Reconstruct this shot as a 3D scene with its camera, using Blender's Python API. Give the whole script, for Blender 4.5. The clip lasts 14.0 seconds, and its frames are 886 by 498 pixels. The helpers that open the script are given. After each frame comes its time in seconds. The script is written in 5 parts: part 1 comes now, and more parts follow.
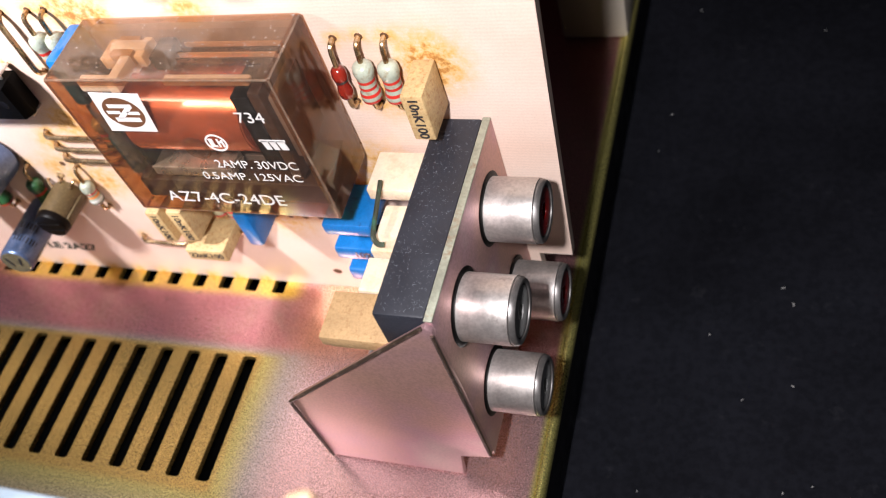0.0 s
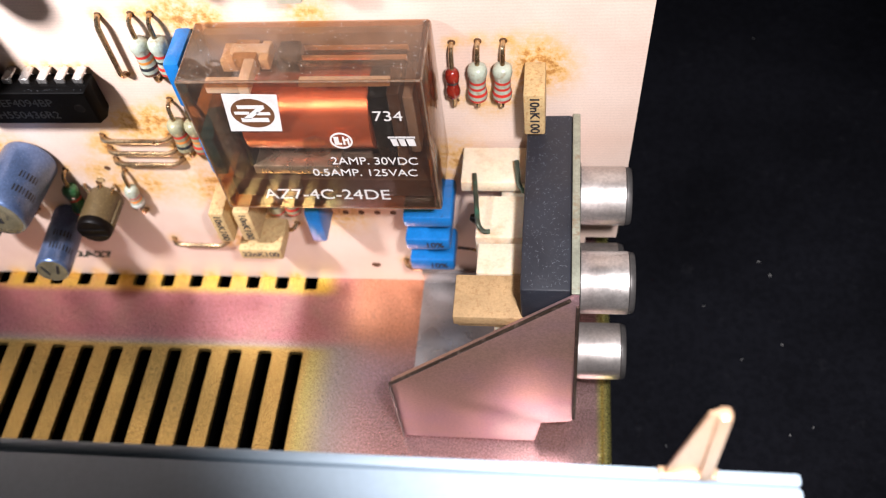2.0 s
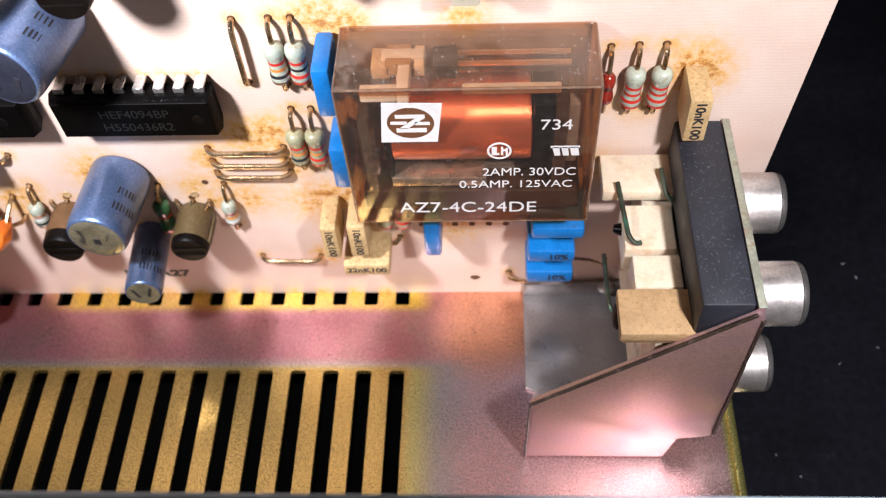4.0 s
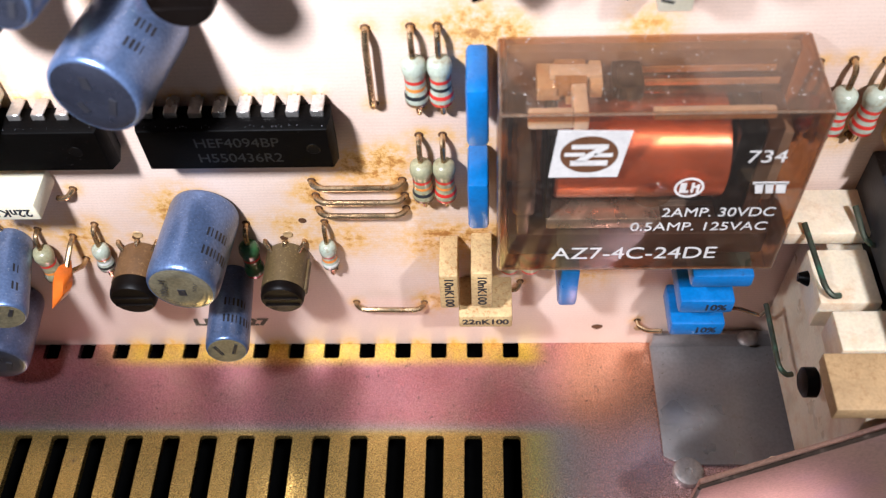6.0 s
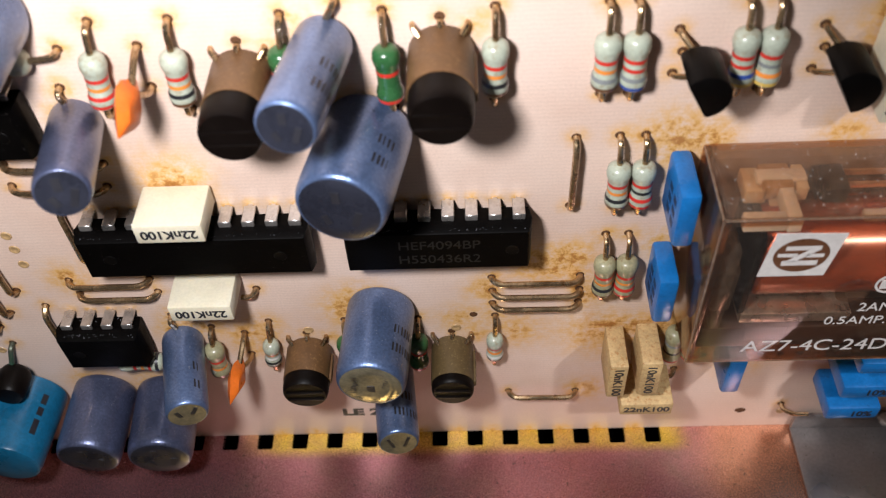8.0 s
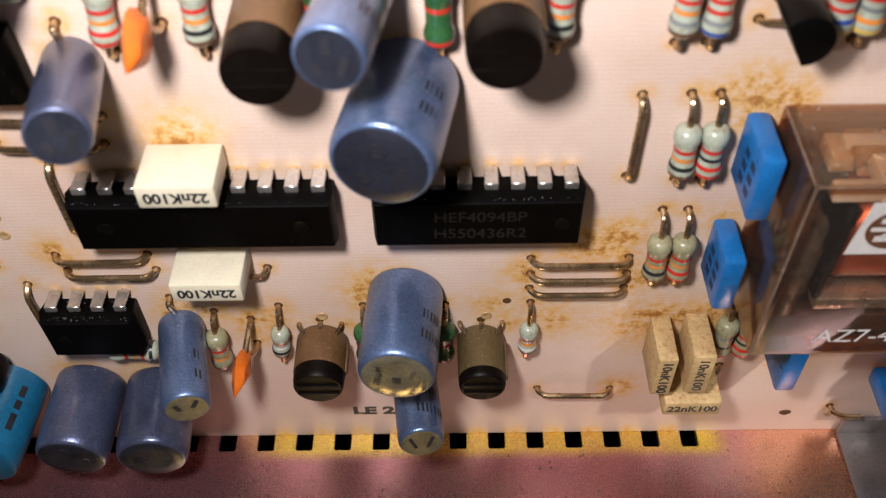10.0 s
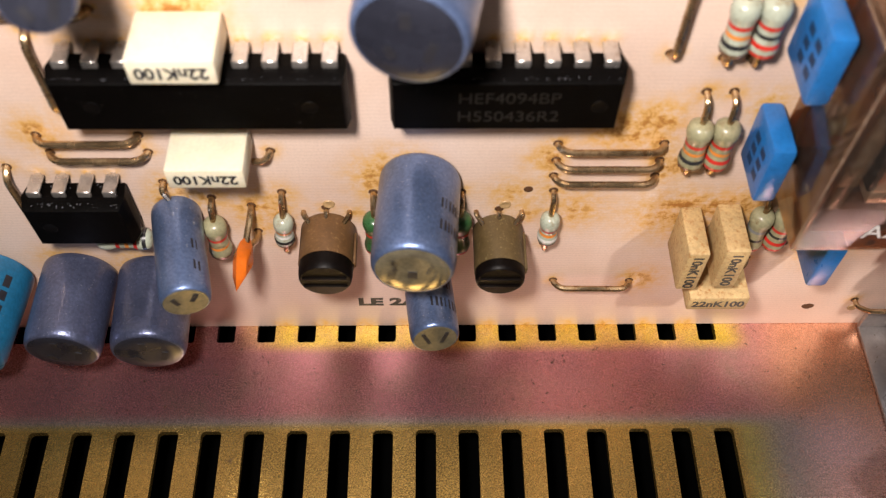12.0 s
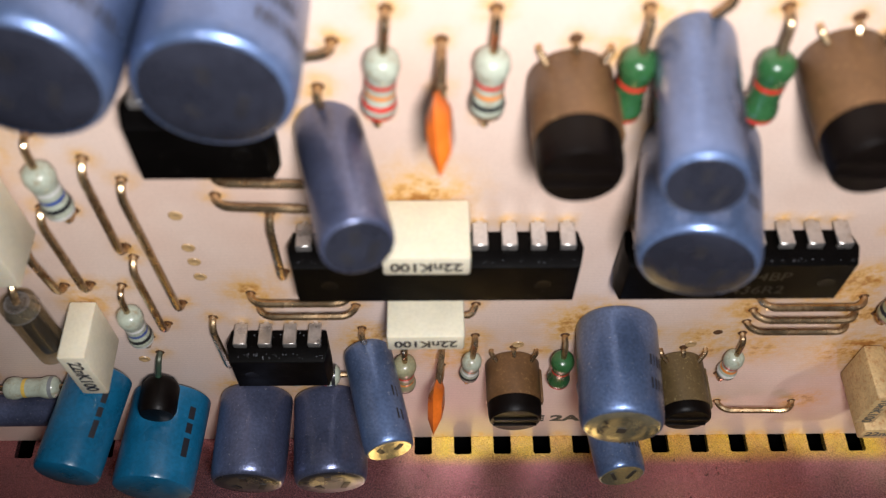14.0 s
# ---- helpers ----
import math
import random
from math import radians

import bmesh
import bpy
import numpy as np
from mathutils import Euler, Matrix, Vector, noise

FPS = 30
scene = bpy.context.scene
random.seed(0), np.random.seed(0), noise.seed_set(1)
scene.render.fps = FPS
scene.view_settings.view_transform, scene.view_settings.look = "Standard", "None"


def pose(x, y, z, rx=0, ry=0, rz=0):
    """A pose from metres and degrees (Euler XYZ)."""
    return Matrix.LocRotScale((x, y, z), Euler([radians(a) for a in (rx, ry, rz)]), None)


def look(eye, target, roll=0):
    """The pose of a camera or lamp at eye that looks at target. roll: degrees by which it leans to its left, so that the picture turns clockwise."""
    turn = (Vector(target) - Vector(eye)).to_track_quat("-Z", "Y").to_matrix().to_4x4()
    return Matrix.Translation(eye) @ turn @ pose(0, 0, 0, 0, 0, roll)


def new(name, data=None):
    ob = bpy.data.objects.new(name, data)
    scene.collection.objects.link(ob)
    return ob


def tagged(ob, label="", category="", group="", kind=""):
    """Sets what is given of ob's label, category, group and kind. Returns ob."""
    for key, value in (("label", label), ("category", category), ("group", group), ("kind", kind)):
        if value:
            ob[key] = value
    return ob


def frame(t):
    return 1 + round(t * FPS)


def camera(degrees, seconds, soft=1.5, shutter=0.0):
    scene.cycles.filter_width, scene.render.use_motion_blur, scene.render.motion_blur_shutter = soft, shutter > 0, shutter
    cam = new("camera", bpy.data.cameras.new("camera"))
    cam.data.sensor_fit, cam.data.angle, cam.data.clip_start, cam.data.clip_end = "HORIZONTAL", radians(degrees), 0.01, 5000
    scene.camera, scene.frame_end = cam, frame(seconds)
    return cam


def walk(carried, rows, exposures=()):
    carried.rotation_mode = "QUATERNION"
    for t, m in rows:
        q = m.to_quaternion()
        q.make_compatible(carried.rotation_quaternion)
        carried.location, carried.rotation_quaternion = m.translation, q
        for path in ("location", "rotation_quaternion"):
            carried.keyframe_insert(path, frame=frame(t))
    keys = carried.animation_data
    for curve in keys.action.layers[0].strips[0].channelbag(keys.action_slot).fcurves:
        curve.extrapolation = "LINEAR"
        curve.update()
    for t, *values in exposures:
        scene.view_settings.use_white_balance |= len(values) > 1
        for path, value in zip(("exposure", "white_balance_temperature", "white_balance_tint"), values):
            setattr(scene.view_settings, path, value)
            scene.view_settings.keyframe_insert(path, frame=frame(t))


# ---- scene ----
CM = 0.01
cam = camera(51.3, 14.0, 1.2)
PATH = [
    (0, (7.702, -7.292, 11.976), (7.037, -6.229, 10.418), -22.3),
    (0.5, (7.242, -7.57, 12.358), (6.661, -6.481, 10.784), -19.8),
    (1, (6.174, -7.978, 12.917), (5.708, -6.863, 11.323), -16.2),
    (1.5, (5.238, -8.407, 13.164), (4.887, -7.275, 11.553), -12.3),
    (2, (4.258, -8.737, 13.296), (4.002, -7.591, 11.677), -9.3),
    (2.5, (3.393, -8.901, 13.402), (3.205, -7.743, 11.783), -7.4),
    (3, (2.306, -8.623, 13.381), (2.168, -7.466, 11.755), -5.9),
    (3.2, (2.074, -8.568, 13.468), (1.946, -7.417, 11.837), -5.7),
    (5.3, (0.278, -7.43, 11.893), (0.173, -6.272, 10.266), -4.4),
    (5.5, (0.012, -7.201, 11.806), (-0.089, -6.045, 10.177), -4.3),
    (6, (-0.497, -6.998, 11.822), (-0.586, -5.81, 10.215), -3.9),
    (6.5, (-1.086, -7.122, 11.743), (-1.17, -5.899, 10.163), -3.6),
    (7, (-1.907, -7.027, 11.82), (-1.98, -5.788, 10.252), -3.5),
    (7.5, (-2.524, -6.983, 11.9), (-2.585, -5.716, 10.354), -3.5),
    (8, (-2.685, -6.929, 12.416), (-2.755, -5.635, 10.893), -3.9),
    (8.2, (-2.444, -7.082, 12.819), (-2.52, -5.778, 11.304), -3.9),
    (10.3, (-3.483, -6.44, 11.087), (-3.476, -5.123, 9.582), -0.3),
    (10.5, (-3.503, -6.414, 10.994), (-3.484, -5.127, 9.464), 0.2),
    (11, (-3.587, -6.179, 10.847), (-3.564, -5.022, 9.216), 0.8),
    (11.5, (-3.641, -6.066, 10.798), (-3.623, -4.956, 9.135), 0.7),
    (12, (-3.783, -5.946, 10.771), (-3.754, -4.839, 9.106), 1.0),
    (12.5, (-4.337, -5.348, 10.807), (-4.29, -4.256, 9.132), 1.8),
    (13, (-5.105, -4.863, 10.882), (-5.063, -3.771, 9.207), 1.5),
    (13.5, (-5.518, -4.76, 11.021), (-5.482, -3.664, 9.348), 1.2),
    (14, (-5.842, -4.62, 11.787), (-5.812, -3.533, 10.108), 1.0),
]
walk(cam, [(t, look([c * CM for c in eye], [c * CM for c in target], roll)) for t, eye, target, roll in PATH],
     [(0.0, 0.8, 6050, 11), (3.2, 0.55, 6000, 11), (5.3, 0.6, 5650, 9), (6.0, 0.42, 5650, 8), (6.5, -0.05, 5700, 7), (7.5, -0.25, 5950, 8), (8.2, -0.48, 6200, 9), (10.3, -0.4, 6400, 11), (10.7, -0.28, 6800, 12),
      (11.5, -0.05, 7100, 12), (12.5, 0.0, 6500, 11), (13.0, -0.3, 6300, 10), (14.0, -0.6, 6150, 8)])
cam.data.dof.use_dof = True
cam.data.dof.focus_distance = 0.110
cam.data.dof.aperture_fstop = 36.0

# ---- light: two fixed spots standing in for one carried lamp, and a dim room ----
world = bpy.data.worlds.new("room_light")
scene.world = world
world.use_nodes = True
world.node_tree.nodes["Background"].inputs[0].default_value = (1.0, 0.93, 0.86, 1)
world.node_tree.nodes["Background"].inputs[1].default_value = 0.01


def lamp(name, kind, at, target, power, radius, colour, cone=60):
    data = bpy.data.lights.new(name, kind)
    data.energy, data.shadow_soft_size, data.color = power, radius * CM, colour
    if kind == "SPOT":
        data.spot_size, data.spot_blend = radians(cone), 0.7
    ob = new(name, data)
    ob.matrix_world = look([c * CM for c in at], [c * CM for c in target])
    return ob


lamp("hand_lamp", "SPOT", (-5.2, -5.7, 12.0), (-4.7, 0, 6.0), 0.80, 0.55, (1.0, 0.945, 0.935), 92)
# second spot, added to light the right side; no separate lamp stands there
lamp("torch", "SPOT", (6.0, -8.3, 14.0), (4.9, -0.8, 2.2), 0.82, 0.4, (1.0, 0.93, 0.90), 60)


# ---- materials ----
def nodes_of(name):
    m = bpy.data.materials.new(name)
    m.use_nodes = True
    nt = m.node_tree
    return m, nt, nt.nodes["Principled BSDF"]


def link(nt, a, b):
    nt.links.new(a, b)


def coords(nt):
    """Local place, shifted by a chance amount for each object."""
    tc = nt.nodes.new("ShaderNodeTexCoord")
    info = nt.nodes.new("ShaderNodeObjectInfo")
    add = nt.nodes.new("ShaderNodeVectorMath")
    add.operation = "ADD"
    link(nt, tc.outputs["Object"], add.inputs[0])
    link(nt, info.outputs["Random"], add.inputs[1])
    return add.outputs[0]


def noise_tex(nt, vec, scale, detail=3.0, rough=0.55):
    n = nt.nodes.new("ShaderNodeTexNoise")
    n.inputs["Scale"].default_value, n.inputs["Detail"].default_value, n.inputs["Roughness"].default_value = scale, detail, rough
    link(nt, vec, n.inputs["Vector"])
    return n.outputs["Fac"]


def ramp(nt, fac, stops):
    r = nt.nodes.new("ShaderNodeValToRGB")
    els = r.color_ramp.elements
    while len(els) < len(stops):
        els.new(0.5)
    for e, (p, c) in zip(els, stops):
        e.position, e.color = p, (*c, 1) if len(c) == 3 else c
    link(nt, fac, r.inputs[0])
    return r.outputs[0]


def mixc(nt, fac, a, b, how="MIX"):
    m = nt.nodes.new("ShaderNodeMix")
    m.data_type, m.blend_type = "RGBA", how
    for s, v in ((m.inputs[0], fac), (m.inputs[6], a), (m.inputs[7], b)):
        if isinstance(v, (int, float)):
            s.default_value = v
        elif isinstance(v, tuple):
            s.default_value = (*v, 1)
        else:
            link(nt, v, s)
    return m.outputs[2]


def bump(nt, bsdf, height, strength, distance=0.0001):
    b = nt.nodes.new("ShaderNodeBump")
    b.inputs["Strength"].default_value, b.inputs["Distance"].default_value = strength, distance
    link(nt, height, b.inputs["Height"])
    link(nt, b.outputs[0], bsdf.inputs["Normal"])


def grey(v):
    return (v, v, v)


def surface(name, base, rough=0.5, metal=0.0, vary=0.2, big=250, fine=3000, spots=None, relief=0.15, coat=0.0, spec=0.5):
    """Base colour with variation at two scales, specks of another colour, uneven gloss and fine relief."""
    m, nt, b = nodes_of(name)
    v = coords(nt)
    nb, nf = noise_tex(nt, v, big), noise_tex(nt, v, fine, 4)
    c = mixc(nt, 1.0, base, ramp(nt, nb, ((0.3, grey(1 - vary)), (0.7, grey(1.0)))), "MULTIPLY")
    c = mixc(nt, 1.0, c, ramp(nt, nf, ((0.38, grey(1 - vary * 0.55)), (0.6, grey(1.0)))), "MULTIPLY")
    if spots:
        colour, scale, low, high, amount = spots
        s = ramp(nt, noise_tex(nt, v, scale, 5, 0.65), ((low, grey(0.0)), (high, grey(amount))))
        c = mixc(nt, s, c, colour)
    link(nt, c, b.inputs["Base Color"])
    b.inputs["Metallic"].default_value = metal
    b.inputs["Specular IOR Level"].default_value = spec
    b.inputs["Coat Weight"].default_value, b.inputs["Coat Roughness"].default_value = coat, 0.14
    link(nt, ramp(nt, nb, ((0.3, grey(max(0.02, rough - 0.1))), (0.75, grey(min(1, rough + 0.12))))), b.inputs["Roughness"])
    if relief:
        bump(nt, b, nf, relief)
    return m


def tinted_clear(name, tint, gloss_rough=0.08, haze=0.0, haze_colour=(0.5, 0.4, 0.3), fine=900):
    """Clear tinted plastic: light passes straight through and takes the tint; gloss by Fresnel."""
    m, nt, b = nodes_of(name)
    nt.nodes.remove(b)
    out = nt.nodes["Material Output"]
    tr, gl, di = (nt.nodes.new("ShaderNodeBsdf" + k) for k in ("Transparent", "Glossy", "Diffuse"))
    v = coords(nt)
    dust = noise_tex(nt, v, fine, 6, 0.7)
    tr.inputs[0].default_value = (*tint, 1)
    gl.inputs["Roughness"].default_value = gloss_rough
    di.inputs[0].default_value = (*haze_colour, 1)
    fr = nt.nodes.new("ShaderNodeLayerWeight")
    fr.inputs["Blend"].default_value = 0.5
    gloss = ramp(nt, fr.outputs["Facing"], ((0.0, grey(0.04)), (0.5, grey(0.06)), (0.8, grey(0.2)), (1.0, grey(0.9))))
    m1, m2 = nt.nodes.new("ShaderNodeMixShader"), nt.nodes.new("ShaderNodeMixShader")
    link(nt, ramp(nt, dust, ((0.5, grey(haze * 0.4)), (0.72, grey(haze + 0.001)))), m1.inputs[0])
    link(nt, tr.outputs[0], m1.inputs[1])
    link(nt, di.outputs[0], m1.inputs[2])
    link(nt, gloss, m2.inputs[0])
    link(nt, m1.outputs[0], m2.inputs[1])
    link(nt, gl.outputs[0], m2.inputs[2])
    link(nt, m2.outputs[0], out.inputs[0])
    return m


def board_material():
    m, nt, b = nodes_of("phenolic_board")
    v = nt.nodes.new("ShaderNodeTexCoord").outputs["Object"]
    w = nt.nodes.new("ShaderNodeTexWave")
    w.wave_type, w.bands_direction = "BANDS", "Z"
    w.inputs["Scale"].default_value, w.inputs["Distortion"].default_value = 620, 2.6
    w.inputs["Detail"].default_value, w.inputs["Detail Scale"].default_value = 2, 1.5
    link(nt, v, w.inputs["Vector"])
    cloud, grain = noise_tex(nt, v, 60, 4), noise_tex(nt, v, 4200, 3)
    c = ramp(nt, cloud, ((0.3, (0.68, 0.49, 0.39)), (0.55, (0.75, 0.58, 0.48)), (0.75, (0.77, 0.61, 0.52))))
    c = mixc(nt, 1.0, c, ramp(nt, w.outputs["Fac"], ((0.2, grey(0.955)), (0.7, grey(1.0)))), "MULTIPLY")
    c = mixc(nt, 1.0, c, ramp(nt, grain, ((0.3, grey(0.9)), (0.6, grey(1.0)))), "MULTIPLY")
    specks = ramp(nt, noise_tex(nt, v, 900, 5, 0.7), ((0.70, grey(0.0)), (0.76, grey(0.45))))
    c = mixc(nt, specks, c, (0.30, 0.12, 0.04))
    at = nt.nodes.new("ShaderNodeAttribute")
    at.attribute_name = "flux"
    ragged = nt.nodes.new("ShaderNodeMath")
    ragged.operation = "MULTIPLY"
    link(nt, at.outputs["Fac"], ragged.inputs[0])
    link(nt, ramp(nt, noise_tex(nt, v, 760, 7, 0.7), ((0.36, grey(0.18)), (0.60, grey(1.0)))), ragged.inputs[1])
    c = mixc(nt, ramp(nt, ragged.outputs[0], ((0.03, grey(0.0)), (0.5, grey(0.85)))), c, (0.68, 0.37, 0.07))
    c = mixc(nt, ramp(nt, ragged.outputs[0], ((0.46, grey(0.0)), (0.72, grey(0.8)))), c, (0.33, 0.12, 0.02))
    link(nt, c, b.inputs["Base Color"])
    b.inputs["Roughness"].default_value = 0.42
    bump(nt, b, w.outputs["Fac"], 0.06)
    return m


def passivated_steel():
    """Zinc-plated sheet with iridescent chromate: pink and lilac fields, olive yellow towards punched rows and edges.
    Front right is brightened in the colour.
    """
    m, nt, b = nodes_of("passivated_steel")
    v = nt.nodes.new("ShaderNodeTexCoord").outputs["Object"]
    sep = nt.nodes.new("ShaderNodeSeparateXYZ")
    link(nt, v, sep.inputs[0])

    def span(sock, a, b2, c2, d):
        """1 between b2 and c2, falling to 0 at a and d (cm)."""
        r1, r2 = nt.nodes.new("ShaderNodeMapRange"), nt.nodes.new("ShaderNodeMapRange")
        for r, lo, hi in ((r1, a, b2), (r2, d, c2)):
            r.interpolation_type = "SMOOTHSTEP"
            r.inputs["From Min"].default_value, r.inputs["From Max"].default_value = lo * CM, hi * CM
            link(nt, sock, r.inputs["Value"])
        mm = nt.nodes.new("ShaderNodeMath")
        mm.operation = "MULTIPLY"
        link(nt, r1.outputs[0], mm.inputs[0])
        link(nt, r2.outputs[0], mm.inputs[1])
        return mm.outputs[0]

    def times(a, c2):
        mm = nt.nodes.new("ShaderNodeMath")
        mm.operation = "MULTIPLY"
        link(nt, a, mm.inputs[0])
        link(nt, c2, mm.inputs[1])
        return mm.outputs[0]

    warp = noise_tex(nt, v, 70, 4, 0.6)
    c = ramp(nt, warp, ((0.25, (0.26, 0.125, 0.135)), (0.45, (0.31, 0.135, 0.145)), (0.58, (0.29, 0.145, 0.14)), (0.68, (0.26, 0.155, 0.135)), (0.8, (0.29, 0.15, 0.115))))
    # paler colour brightens the floor's front right
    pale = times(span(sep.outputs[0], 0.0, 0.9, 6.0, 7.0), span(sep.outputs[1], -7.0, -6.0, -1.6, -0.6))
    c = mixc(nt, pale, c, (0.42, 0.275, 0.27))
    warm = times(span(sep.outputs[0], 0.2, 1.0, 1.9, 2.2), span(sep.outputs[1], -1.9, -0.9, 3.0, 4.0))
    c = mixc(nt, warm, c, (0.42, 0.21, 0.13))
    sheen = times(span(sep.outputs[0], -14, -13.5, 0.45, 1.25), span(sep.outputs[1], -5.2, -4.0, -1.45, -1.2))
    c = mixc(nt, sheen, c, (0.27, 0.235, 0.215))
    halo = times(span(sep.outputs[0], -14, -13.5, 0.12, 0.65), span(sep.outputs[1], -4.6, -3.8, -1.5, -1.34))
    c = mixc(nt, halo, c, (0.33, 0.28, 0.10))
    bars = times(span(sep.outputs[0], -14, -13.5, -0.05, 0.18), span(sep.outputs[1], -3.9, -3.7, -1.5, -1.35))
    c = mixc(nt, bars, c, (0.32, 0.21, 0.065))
    row = times(span(sep.outputs[0], -6.6, -5.6, 0.1, 0.5), span(sep.outputs[1], -0.44, -0.22, 0.1, 0.4))
    patchy = times(row, ramp(nt, noise_tex(nt, v, 130, 5, 0.7), ((0.35, grey(0.55)), (0.6, grey(1.0)))))
    c = mixc(nt, patchy, c, (0.50, 0.36, 0.06))
    edge = span(sep.outputs[0], 4.80, 4.90, 5.4, 6.0)
    c = mixc(nt, edge, c, (0.44, 0.40, 0.13))
    grain, scar = noise_tex(nt, v, 4200, 4, 0.85), noise_tex(nt, v, 520, 7, 0.75)
    c = mixc(nt, 1.0, c, ramp(nt, grain, ((0.34, grey(0.80)), (0.66, grey(1.12)))), "MULTIPLY")
    c = mixc(nt, 1.0, c, ramp(nt, noise_tex(nt, v, 1500, 5, 0.75), ((0.36, grey(0.86)), (0.58, grey(1.06)))), "MULTIPLY")
    c = mixc(nt, ramp(nt, scar, ((0.61, grey(0.0)), (0.68, grey(0.75)))), c, (0.07, 0.045, 0.04))
    c = mixc(nt, 1.0, c, grey(1.7), "MULTIPLY")
    link(nt, c, b.inputs["Base Color"])
    b.inputs["Metallic"].default_value = 0.9
    link(nt, ramp(nt, grain, ((0.3, grey(0.2)), (0.7, grey(0.34)))), b.inputs["Roughness"])
    bump(nt, b, grain, 0.16)
    return m


def bracket_material():
    """Nickel-plated sheet whose film shifts between copper, pink and pale lilac."""
    m, nt, b = nodes_of("nickel_bracket")
    v = nt.nodes.new("ShaderNodeTexCoord").outputs["Object"]
    film, fine, scar = noise_tex(nt, v, 48, 3, 0.5), noise_tex(nt, v, 2800, 4, 0.7), noise_tex(nt, v, 600, 6, 0.75)
    c = ramp(nt, film, ((0.3, (0.50, 0.32, 0.24)), (0.45, (0.52, 0.32, 0.27)), (0.56, (0.50, 0.31, 0.33)), (0.68, (0.58, 0.47, 0.44))))
    c = mixc(nt, 1.0, c, ramp(nt, fine, ((0.36, grey(0.8)), (0.62, grey(1.05)))), "MULTIPLY")
    c = mixc(nt, ramp(nt, scar, ((0.66, grey(0.0)), (0.73, grey(0.6)))), c, (0.12, 0.07, 0.05))
    link(nt, c, b.inputs["Base Color"])
    b.inputs["Metallic"].default_value = 0.7
    link(nt, ramp(nt, fine, ((0.3, grey(0.40)), (0.7, grey(0.56)))), b.inputs["Roughness"])
    bump(nt, b, fine, 0.14)
    return m


